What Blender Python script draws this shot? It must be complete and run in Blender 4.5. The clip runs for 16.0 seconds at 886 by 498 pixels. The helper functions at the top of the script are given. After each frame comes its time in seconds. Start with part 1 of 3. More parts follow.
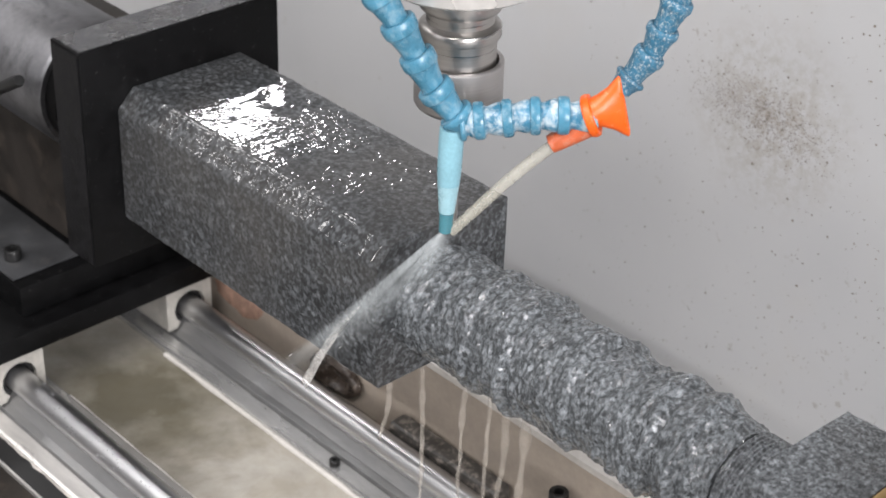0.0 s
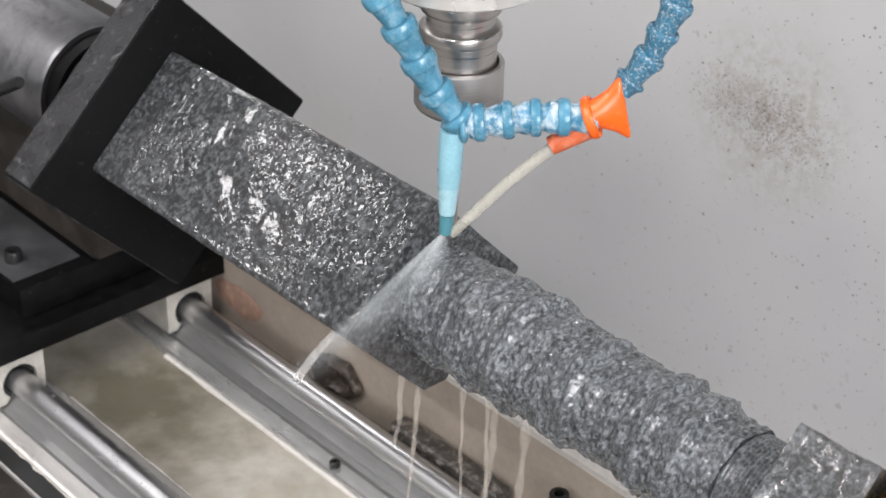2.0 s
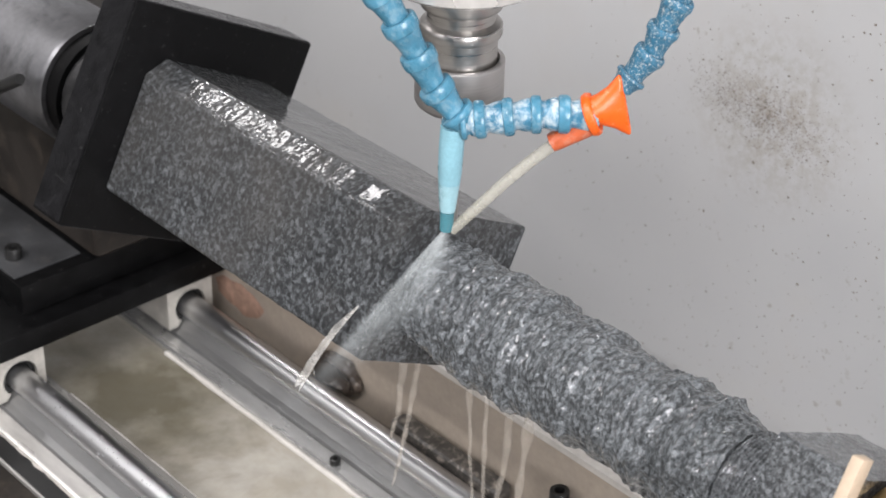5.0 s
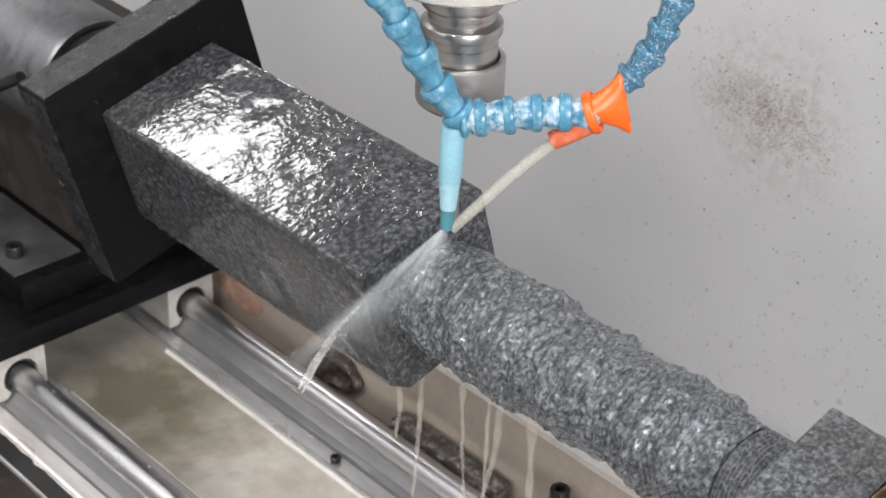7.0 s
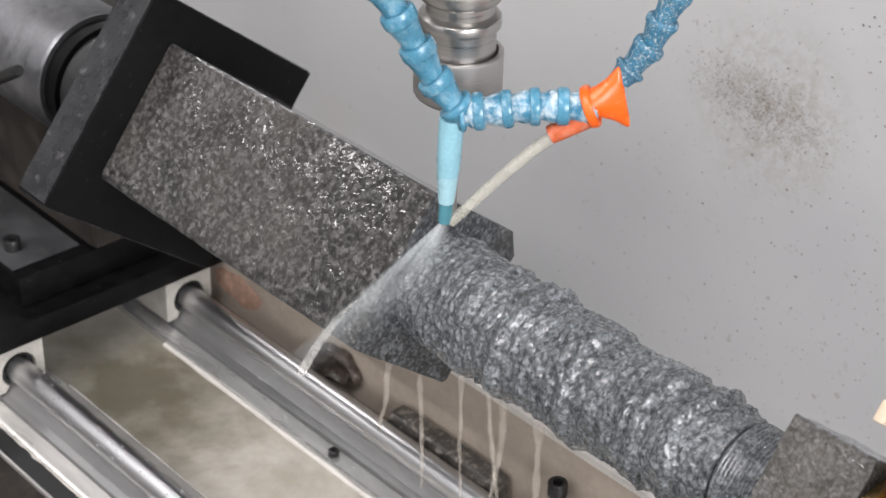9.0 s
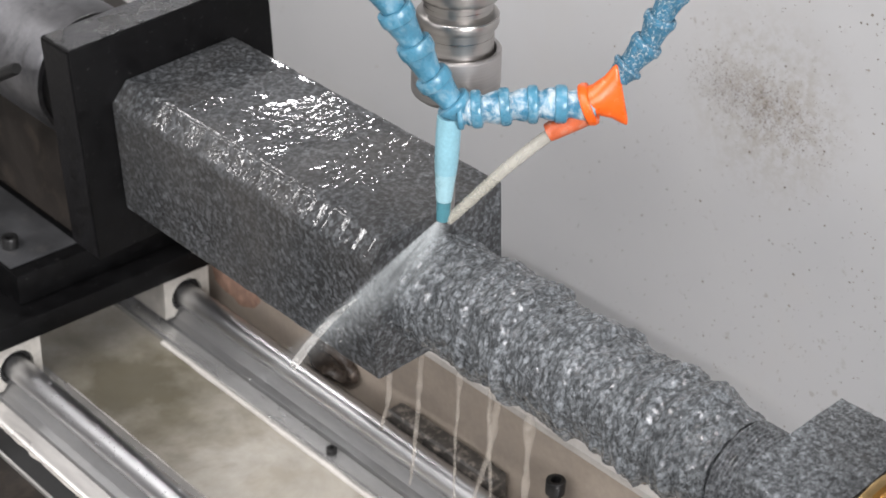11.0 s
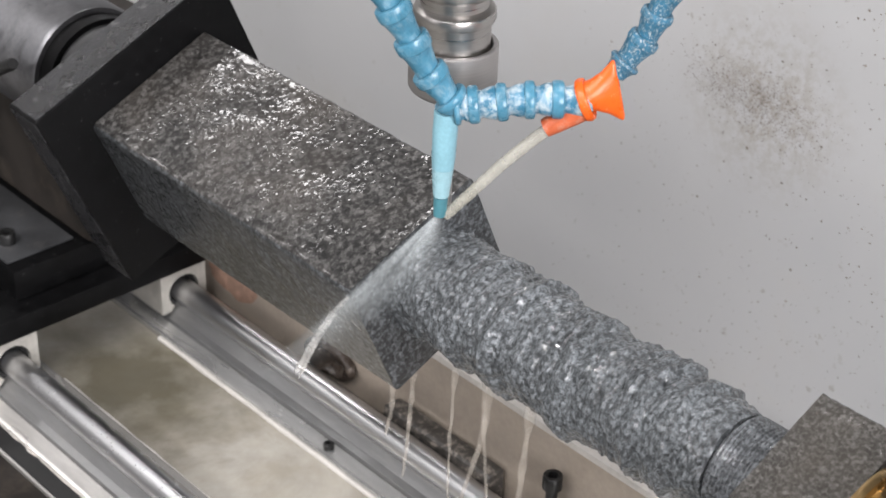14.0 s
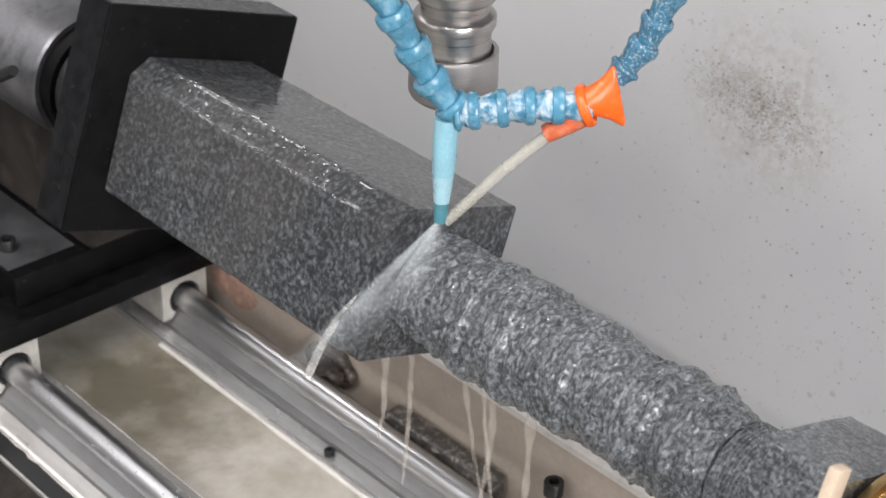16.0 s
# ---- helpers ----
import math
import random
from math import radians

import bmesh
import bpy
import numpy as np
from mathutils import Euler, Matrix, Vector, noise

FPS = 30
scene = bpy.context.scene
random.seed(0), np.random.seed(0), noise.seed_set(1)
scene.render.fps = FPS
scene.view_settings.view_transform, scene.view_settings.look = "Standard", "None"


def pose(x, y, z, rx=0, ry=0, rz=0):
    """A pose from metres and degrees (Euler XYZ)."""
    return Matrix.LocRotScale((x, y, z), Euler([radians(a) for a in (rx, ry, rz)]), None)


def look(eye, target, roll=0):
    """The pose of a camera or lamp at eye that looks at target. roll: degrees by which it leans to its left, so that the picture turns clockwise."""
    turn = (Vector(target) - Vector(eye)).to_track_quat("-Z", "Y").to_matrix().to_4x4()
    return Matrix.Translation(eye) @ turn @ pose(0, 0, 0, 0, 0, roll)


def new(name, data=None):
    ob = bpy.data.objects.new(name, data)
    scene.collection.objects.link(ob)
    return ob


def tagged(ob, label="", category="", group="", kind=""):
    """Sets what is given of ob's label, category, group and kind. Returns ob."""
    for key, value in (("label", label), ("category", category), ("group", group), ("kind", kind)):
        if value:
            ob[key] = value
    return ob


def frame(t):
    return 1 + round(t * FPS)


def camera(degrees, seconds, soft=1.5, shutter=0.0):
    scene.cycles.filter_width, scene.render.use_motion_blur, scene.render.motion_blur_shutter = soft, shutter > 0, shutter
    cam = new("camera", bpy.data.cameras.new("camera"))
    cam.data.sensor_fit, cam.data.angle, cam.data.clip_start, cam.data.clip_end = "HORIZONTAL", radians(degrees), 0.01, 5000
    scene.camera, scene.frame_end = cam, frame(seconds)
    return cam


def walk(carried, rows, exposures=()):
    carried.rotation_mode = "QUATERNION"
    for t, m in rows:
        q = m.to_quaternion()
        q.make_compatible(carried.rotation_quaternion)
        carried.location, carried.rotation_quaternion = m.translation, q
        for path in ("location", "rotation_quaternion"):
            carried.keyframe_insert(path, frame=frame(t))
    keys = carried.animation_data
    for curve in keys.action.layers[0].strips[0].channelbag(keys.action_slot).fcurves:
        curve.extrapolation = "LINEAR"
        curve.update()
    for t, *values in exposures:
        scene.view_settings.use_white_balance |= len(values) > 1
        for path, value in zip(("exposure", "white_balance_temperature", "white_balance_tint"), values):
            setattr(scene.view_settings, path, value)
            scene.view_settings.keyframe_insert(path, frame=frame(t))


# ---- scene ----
# camera: hand-held on a long lens, drifting by fractions of a degree
LENS = 28.0
cam = camera(LENS, 16.0, soft=1.6, shutter=0.4)
# shallow focus on the cutter and the column
cam.data.dof.use_dof, cam.data.dof.focus_distance, cam.data.dof.aperture_fstop = True, 1.02, 15.0
EYE, AIM, ROLL = (0.92090, -0.61675, 0.57771), (0.26707, 0.0, 0.03431), 1.69
# seconds, pan, tilt, roll in degrees
DRIFT = [(0.0, 0.0, 0.0, 0.0), (0.5, -0.013, 0.017, -0.038), (1.0, -0.024, -0.016, -0.061), (1.5, 0.011, 0.028, -0.018),
         (2.0, 0.008, 0.055, 0.002), (2.5, 0.038, 0.101, 0.039), (3.0, 0.033, 0.08, 0.028), (3.5, 0.008, 0.027, -0.009),
         (4.0, 0.022, -0.019, 0.003), (6.5, 0.025, -0.063, 0.009), (7.0, 0.041, -0.099, 0.046), (7.5, -0.009, -0.135, 0.032),
         (8.0, 0.03, -0.135, 0.026), (8.5, -0.034, -0.227, 0.068), (9.0, -0.02, -0.301, 0.075), (11.5, -0.099, -0.388, 0.035),
         (12.0, -0.099, -0.413, 0.024), (12.5, -0.119, -0.446, 0.043), (13.0, -0.113, -0.434, -0.012), (13.5, -0.129, -0.462, -0.013),
         (14.0, -0.185, -0.518, 0.043), (14.5, -0.17, -0.533, -0.029), (15.0, -0.17, -0.486, -0.013), (15.5, -0.165, -0.368, -0.013),
         (16.0, -0.164, -0.321, -0.051)]
BASE = look(EYE, AIM, ROLL)
walk(cam, [(t, BASE @ pose(0, 0, 0, tilt, pan, roll)) for t, pan, tilt, roll in DRIFT])

# light: a workshop under rows of ceiling panels, a west window, two added fills
world = bpy.data.worlds.new("world")
scene.world = world
world.use_nodes = True
world.node_tree.nodes["Background"].inputs[0].default_value = (0.80, 0.85, 0.92, 1)
world.node_tree.nodes["Background"].inputs[1].default_value = 0.6
scene.view_settings.exposure = 0.03


def area_lamp(name, m, sx, sy, watts, colour=(1, 1, 1)):
    lamp = bpy.data.lights.new(name, "AREA")
    lamp.shape, lamp.size, lamp.size_y, lamp.energy, lamp.color = "RECTANGLE", sx, sy, watts, colour
    ob = new(name, lamp)
    ob.matrix_world = m
    return ob


COOL = (0.99, 0.972, 1.0)
# front and east areas are added fill lamps; no windows are known there
area_lamp("front_fill_light", look((0.3, -3.45, 0.95), (0.2, 0, -0.1)), 3.6, 2.7, 48, COOL)
area_lamp("west_window_light", look((-3.45, 2.50, 2.18), (0, 0, 0)), 0.30, 0.22, 15, COOL)
area_lamp("east_fill_light", look((3.45, -0.9, 1.0), (0.2, 0, 0)), 1.6, 1.4, 165, COOL)
for sx, sy, long, wide, watts in ((-2.5, -0.85, 0.5, 0.32, 13), (-2.5, 0.50, 0.6, 0.5, 22), (-2.7, -1.9, 0.4, 0.30, 11), (-3.25, -2.9, 0.5, 0.35, 18),
                                  (0.5, -1.6, 2.4, 0.06, 46), (0.5, -2.3, 2.4, 0.06, 60), (0.9, 1.0, 1.3, 0.10, 20)):
    area_lamp("strip_light", pose(sx, sy, 2.40), long, wide, watts, (1, 0.972, 0.975))


# ---- materials ----
def nodes_of(name):
    m = bpy.data.materials.new(name)
    m.use_nodes = True
    t = m.node_tree
    return m, t, t.nodes["Principled BSDF"], t.links.new


def tex_noise(t, scale, detail=4, rough=0.6, coords=None, distort=0.0):
    n = t.nodes.new("ShaderNodeTexNoise")
    n.inputs["Scale"].default_value, n.inputs["Detail"].default_value = scale, detail
    n.inputs["Roughness"].default_value, n.inputs["Distortion"].default_value = rough, distort
    if coords:
        t.links.new(coords, n.inputs["Vector"])
    return n


def ramp(t, source, stops, interp="LINEAR"):
    r = t.nodes.new("ShaderNodeValToRGB")
    r.color_ramp.interpolation = interp
    while len(r.color_ramp.elements) < len(stops):
        r.color_ramp.elements.new(0.5)
    for e, (at, c) in zip(r.color_ramp.elements, stops):
        e.position = at
        e.color = (*c, 1) if isinstance(c, tuple) else (c, c, c, 1)
    t.links.new(source, r.inputs[0])
    return r


def mix(t, kind, fac, a, b):
    m = t.nodes.new("ShaderNodeMix")
    m.data_type, m.blend_type = "RGBA", kind
    if isinstance(fac, float):
        m.inputs[0].default_value = fac
    else:
        t.links.new(fac, m.inputs[0])
    for s, v in ((6, a), (7, b)):
        if isinstance(v, tuple):
            m.inputs[s].default_value = (*v, 1)
        else:
            t.links.new(v, m.inputs[s])
    return m


def bump(t, bsdf, height, strength, distance):
    b = t.nodes.new("ShaderNodeBump")
    b.inputs["Strength"].default_value, b.inputs["Distance"].default_value = strength, distance
    t.links.new(height, b.inputs["Height"])
    t.links.new(b.outputs[0], bsdf.inputs["Normal"])
    return b


def object_coords(t):
    return t.nodes.new("ShaderNodeTexCoord").outputs["Object"]


def worn(name, base, rough=0.5, metal=0.0, grain=400, stain=12, spread=0.25, relief=0.15, depth=0.0004, stretch=None, dirt=None, dirt_at=(0.55, 0.75), shine=0.5):
    """A worn surface: fine grain, wide stains and a little relief; dirt adds patches of another colour."""
    m, t, b, link = nodes_of(name)
    co = object_coords(t)
    if stretch:
        mp = t.nodes.new("ShaderNodeMapping")
        mp.inputs["Scale"].default_value = stretch
        link(co, mp.inputs[0])
        co = mp.outputs[0]
    fine, wide = tex_noise(t, grain, 3, 0.6, co), tex_noise(t, stain, 5, 0.6, co)
    lo, hi = tuple(c * (1 - spread) for c in base), tuple(min(1, c * (1 + spread)) for c in base)
    c1 = ramp(t, wide.outputs[0], [(0.3, lo), (0.7, hi)])
    g = ramp(t, fine.outputs[0], [(0.25, 0.75), (0.75, 1.0)])
    col = mix(t, "MULTIPLY", 0.6, c1.outputs[0], g.outputs[0]).outputs[2]
    if dirt:
        dn = tex_noise(t, stain * 2.3, 8, 0.7, co, 0.4)
        f = ramp(t, dn.outputs[0], [(dirt_at[0], 0.0), (dirt_at[1], 1.0)])
        col = mix(t, "MIX", f.outputs[0], col, dirt).outputs[2]
    link(col, b.inputs["Base Color"])
    r = ramp(t, wide.outputs[0], [(0.25, max(0.03, rough - 0.12)), (0.75, min(1, rough + 0.12))])
    link(r.outputs[0], b.inputs["Roughness"])
    b.inputs["Metallic"].default_value = metal
    b.inputs["Specular IOR Level"].default_value = shine
    bump(t, b, fine.outputs[0], relief, depth)
    return m


def granite(name, dark, mid, light, coat, grain=1.0, relief=0.5, depth=0.0012, tint=None, film_depth=0.0015, film_size=140, cast=(0.93, 0.995, 1.055), squeeze=1.0):
    """Wet speckled granite: crystals of three tones and a rippled film of water."""
    m, t, b, link = nodes_of(name)
    squash = t.nodes.new("ShaderNodeMapping")
    squash.inputs["Scale"].default_value = (squeeze, 1, 1)
    link(object_coords(t), squash.inputs[0])
    co = squash.outputs[0]
    warp = tex_noise(t, 260 * grain, 3, 0.6, co)
    shift = t.nodes.new("ShaderNodeVectorMath")
    shift.operation = "MULTIPLY_ADD"
    link(warp.outputs["Color"], shift.inputs[0])
    shift.inputs[1].default_value = (0.004, 0.004, 0.004)
    link(co, shift.inputs[2])
    v = t.nodes.new("ShaderNodeTexVoronoi")
    v.inputs["Scale"].default_value = 360 * grain
    link(shift.outputs[0], v.inputs["Vector"])
    tone = t.nodes.new("ShaderNodeSeparateColor")
    link(v.outputs["Color"], tone.inputs[0])
    blot = tex_noise(t, 300 * grain, 3, 0.6, shift.outputs[0], 0.3)
    m0 = ramp(t, blot.outputs[0], [(0.42, dark), (0.49, mid * 0.8), (0.54, mid * 1.35), (0.63, light)])
    m1 = ramp(t, tone.outputs[0], [(0.0, dark), (0.40, mid), (0.80, mid * 1.2), (0.90, light * 1.5)])
    cells = t.nodes.new("ShaderNodeMix")
    cells.data_type = "RGBA"
    cells.inputs[0].default_value = 0.36
    link(m0.outputs[0], cells.inputs[6])
    link(m1.outputs[0], cells.inputs[7])
    fine = tex_noise(t, 900 * grain, 4, 0.7, co)
    f2 = ramp(t, fine.outputs[0], [(0.3, 0.5), (0.7, 1.25)])
    col = mix(t, "MULTIPLY", 0.85, cells.outputs[2], f2.outputs[0]).outputs[2]
    wide = tex_noise(t, 22, 5, 0.6, co)
    w2 = ramp(t, wide.outputs[0], [(0.3, 0.72), (0.7, 1.0)])
    col = mix(t, "MULTIPLY", 1.0, col, w2.outputs[0]).outputs[2]
    if tint:
        tn = tex_noise(t, 9, 4, 0.6, co)
        tf = ramp(t, tn.outputs[0], [(0.45, 0.0), (0.7, 0.45)])
        col = mix(t, "MIX", tf.outputs[0], col, tint).outputs[2]
    col = mix(t, "MULTIPLY", 1.0, col, cast).outputs[2]
    link(col, b.inputs["Base Color"])
    b.inputs["Roughness"].default_value = 0.5
    b.inputs["Specular IOR Level"].default_value = 0.2
    b.inputs["Coat Weight"].default_value, b.inputs["Coat Roughness"].default_value = coat, 0.03
    b.inputs["Coat IOR"].default_value = 1.33
    rip = tex_noise(t, 210 * grain, 4, 0.65, co, 0.6)
    bump(t, b, rip.outputs[0], relief, depth)
    cb = t.nodes.new("ShaderNodeBump")
    film = tex_noise(t, film_size, 1, 0.35, co, 0.6)
    calm = ramp(t, tex_noise(t, 16, 2, 0.5, co).outputs[0], [(0.44, 0.12), (0.60, 1.0)])
    film = mix(t, "MULTIPLY", 1.0, film.outputs[0], calm.outputs[0])
    cb.inputs["Strength"].default_value, cb.inputs["Distance"].default_value = 1.0, film_depth
    link(film.outputs[2], cb.inputs["Height"])
    link(cb.outputs[0], b.inputs["Coat Normal"])
    return m


M_BLOCK = granite("wet_granite", 0.017, 0.056, 0.160, 1.0, 1.05, 0.5, 0.0010, (0.085, 0.075, 0.066), film_depth=0.00050, film_size=230)
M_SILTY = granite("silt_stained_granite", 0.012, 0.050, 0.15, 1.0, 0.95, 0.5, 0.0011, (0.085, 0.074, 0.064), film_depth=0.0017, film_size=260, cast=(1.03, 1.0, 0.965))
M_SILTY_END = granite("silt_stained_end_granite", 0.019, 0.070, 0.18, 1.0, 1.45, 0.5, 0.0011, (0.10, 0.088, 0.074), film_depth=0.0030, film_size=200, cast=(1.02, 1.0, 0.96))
M_TURNED = granite("turned_granite", 0.034, 0.125, 0.26, 1.0, 1.10, 0.6, 0.0012, film_depth=0.0025, film_size=150, cast=(0.92, 0.995, 1.055), squeeze=1.4)
M_TURNED.node_tree.nodes["Principled BSDF"].inputs["Coat IOR"].default_value = 1.37
M_NECK = granite("smooth_wet_granite", 0.042, 0.13, 0.26, 1.0, 1.35, 0.1, 0.0004, film_depth=0.0001, film_size=60)
M_END = granite("dull_granite", 0.030, 0.115, 0.26, 1.0, 1.45, 0.6, 0.0011, (0.085, 0.074, 0.062), film_depth=0.0012, film_size=210)
M_BLACK = worn("black_oxide_steel", (0.003, 0.003, 0.0033), 0.5, 0.0, 300, 85, 0.4, 0.3, 0.0005, dirt=(0.030, 0.030, 0.030), dirt_at=(0.62, 0.68), shine=0.13)
M_EDGE = worn("scraped_steel", (0.022, 0.022, 0.024), 0.28, 0.2, 500, 45, 0.5, 0.8, 0.0008, dirt=(0.13, 0.13, 0.13), dirt_at=(0.56, 0.70))
M_EDGE_DARK = worn("flecked_black_steel", (0.007, 0.007, 0.008), 0.4, 0.0, 500, 90, 0.5, 0.5, 0.0006, dirt=(0.08, 0.08, 0.08), dirt_at=(0.62, 0.72), shine=0.2)
M_HUB = worn("hub_steel", (0.05, 0.05, 0.052), 0.42, 0.5, 500, 60, 0.5, 0.4, 0.0005, dirt=(0.05, 0.05, 0.05), dirt_at=(0.5, 0.7))
M_CAST = worn("grey_machine_casting", (0.19, 0.19, 0.198), 0.38, 0.8, 250, 14, 0.3, 0.3, 0.0005, dirt=(0.05, 0.05, 0.05), dirt_at=(0.5, 0.8))
M_BROWN = worn("grimy_brown_steel", (0.026, 0.022, 0.019), 0.45, 0.0, 300, 18, 0.5, 0.3, 0.0005, dirt=(0.06, 0.048, 0.038), dirt_at=(0.52, 0.75), shine=0.25)
M_SILT_BAR = worn("slurry_coated_steel", (0.06, 0.055, 0.05), 0.35, 0.0, 300, 60, 0.5, 0.3, 0.0005, dirt=(0.30, 0.265, 0.23), dirt_at=(0.5, 0.65))
M_BASE = worn("dusty_dark_steel", (0.05, 0.051, 0.054), 0.5, 0.2, 300, 25, 0.4, 0.3, 0.0005, dirt=(0.09, 0.085, 0.08), dirt_at=(0.55, 0.8))
M_STEEL = worn("turned_steel", (0.50, 0.48, 0.46), 0.34, 1.0, 30, 6, 0.12, 0.15, 0.0002, stretch=(1, 1, 60))
M_NUT = worn("satin_steel", (0.52, 0.50, 0.49), 0.5, 1.0, 30, 6, 0.10, 0.12, 0.0002, stretch=(1, 1, 60))
M_CHROME = worn("chromed_shaft", (0.66, 0.66, 0.67), 0.35, 1.0, 60, 20, 0.1, 0.08, 0.0002, stretch=(0.05, 1, 1), dirt=(0.25, 0.25, 0.26), dirt_at=(0.58, 0.8))
M_ALU = worn("wet_aluminium", (0.68, 0.66, 0.63), 0.26, 0.5, 200, 12, 0.18, 0.12, 0.0003, stretch=(0.25, 1, 1), dirt=(0.52, 0.50, 0.46), dirt_at=(0.55, 0.85))
M_ALU_WET = worn("clean_wet_aluminium", (0.60, 0.60, 0.59), 0.24, 0.75, 200, 12, 0.2, 0.12, 0.0003, stretch=(0.25, 1, 1), dirt=(0.40, 0.39, 0.37), dirt_at=(0.5, 0.85))
# rail web toned darker: the shaft's shade and reflection put into the colour
M_WEB = worn("shade_toned_aluminium", (0.26, 0.26, 0.26), 0.36, 0.7, 200, 14, 0.25, 0.15, 0.0003, stretch=(0.25, 1, 1), dirt=(0.34, 0.33, 0.31), dirt_at=(0.5, 0.8))
M_BEARING = worn("silt_coated_aluminium", (0.46, 0.44, 0.40), 0.55, 0.1, 300, 40, 0.2, 0.2, 0.0004)
M_PAN = worn("silty_tray_water", (0.36, 0.33, 0.275), 0.16, 0.0, 40, 5, 0.35, 0.06, 0.0010, dirt=(0.50, 0.48, 0.44), dirt_at=(0.40, 0.75))


def painted_reflection(m, x, y, reach, colour):
    """A dark patch with a ragged rim, painted over a worn surface as a reflection."""
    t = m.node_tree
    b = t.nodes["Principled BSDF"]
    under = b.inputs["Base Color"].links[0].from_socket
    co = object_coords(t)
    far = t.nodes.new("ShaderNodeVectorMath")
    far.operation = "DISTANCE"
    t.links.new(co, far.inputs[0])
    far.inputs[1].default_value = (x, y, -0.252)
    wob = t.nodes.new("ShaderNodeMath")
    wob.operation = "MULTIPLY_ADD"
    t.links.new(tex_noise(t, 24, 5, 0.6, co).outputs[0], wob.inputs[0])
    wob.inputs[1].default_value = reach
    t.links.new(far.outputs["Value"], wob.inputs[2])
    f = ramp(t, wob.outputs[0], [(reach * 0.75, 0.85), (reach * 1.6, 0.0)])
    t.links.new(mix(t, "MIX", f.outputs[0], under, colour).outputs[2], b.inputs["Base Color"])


# the black carriage's dark reflection in the water, painted into the tray colour
painted_reflection(M_PAN, -0.065, -0.008, 0.115, (0.085, 0.075, 0.048))
M_BEIGE = worn("beige_painted_sheet", (0.40, 0.34, 0.28), 0.4, 0.0, 200, 10, 0.15, 0.1, 0.0003, dirt=(0.30, 0.26, 0.22), dirt_at=(0.5, 0.8))
M_WHITE = worn("white_edging", (0.66, 0.63, 0.59), 0.45, 0.0, 200, 20, 0.15, 0.1, 0.0003)
M_RUBBER = worn("black_rubber", (0.016, 0.016, 0.016), 0.5, 0.0, 200, 40, 0.3, 0.2, 0.0004)
M_DRAIN = worn("wet_brown_grime", (0.045, 0.034, 0.027), 0.25, 0.0, 300, 60, 0.5, 0.5, 0.0008, dirt=(0.20, 0.165, 0.135), dirt_at=(0.55, 0.7))
M_BOLT = worn("black_bolt_steel", (0.02, 0.02, 0.02), 0.35, 0.3, 500, 60, 0.4, 0.2, 0.0003)
M_JAW_TOP = worn("ground_jaw_steel", (0.24, 0.21, 0.19), 0.30, 0.85, 200, 30, 0.2, 0.15, 0.0003)
M_JAW = worn("jaw_steel", (0.10, 0.095, 0.09), 0.32, 0.7, 200, 30, 0.3, 0.2, 0.0003)
M_SHIM = worn("cream_shim", (0.58, 0.46, 0.34), 0.5, 0.0, 300, 40, 0.15, 0.2, 0.0003)
M_BRASS = worn("oily_bronze", (0.52, 0.36, 0.17), 0.3, 1.0, 200, 20, 0.2, 0.15, 0.0003)
M_HOSE = worn("blue_hose_plastic", (0.070, 0.235, 0.345), 0.3, 0.0, 700, 60, 0.35, 0.2, 0.0003, dirt=(0.34, 0.45, 0.50), dirt_at=(0.50, 0.85))
M_HOSE_PALE = worn("slurry_washed_hose_plastic", (0.055, 0.21, 0.33), 0.3, 0.0, 700, 70, 0.3, 0.2, 0.0003, dirt=(0.56, 0.62, 0.64), dirt_at=(0.44, 0.66))
M_HOSE_DUSTY = worn("dusty_blue_hose_plastic", (0.03, 0.145, 0.24), 0.5, 0.0, 1500, 330, 0.3, 0.5, 0.0006, dirt=(0.50, 0.52, 0.50), dirt_at=(0.53, 0.62))
M_NOZZLE = worn("pale_blue_nozzle_plastic", (0.24, 0.46, 0.54), 0.35, 0.0, 500, 60, 0.12, 0.1, 0.0002)
M_NOZZLE_TIP = worn("milky_nozzle_tip", (0.31, 0.51, 0.57), 0.3, 0.0, 500, 60, 0.1, 0.1, 0.0002)
M_OUTLET = worn("wet_teal_plastic", (0.06, 0.20, 0.24), 0.3, 0.0, 500, 60, 0.2, 0.1, 0.0002)
M_ORANGE = worn("orange_plastic", (0.84, 0.13, 0.012), 0.32, 0.0, 500, 70, 0.1, 0.15, 0.0003, dirt=(0.80, 0.36, 0.20), dirt_at=(0.58, 0.75))
M_RED = worn("red_orange_plastic", (0.60, 0.13, 0.05), 0.35, 0.0, 500, 70, 0.25, 0.2, 0.0003, dirt=(0.56, 0.30, 0.22), dirt_at=(0.5, 0.8))
M_TUBE = worn("yellowed_clear_tube", (0.56, 0.54, 0.46), 0.25, 0.0, 300, 60, 0.1, 0.05, 0.0002)
M_TUBE.node_tree.nodes["Principled BSDF"].inputs["Alpha"].default_value = 0.42
M_PAINT = worn("plaster_wall_paint", (0.26, 0.26, 0.26), 0.7, 0.0, 100, 2, 0.06, 0.1, 0.001)
M_FLOOR = worn("concrete_floor", (0.30, 0.29, 0.27), 0.6, 0.0, 60, 3, 0.2, 0.3, 0.001)


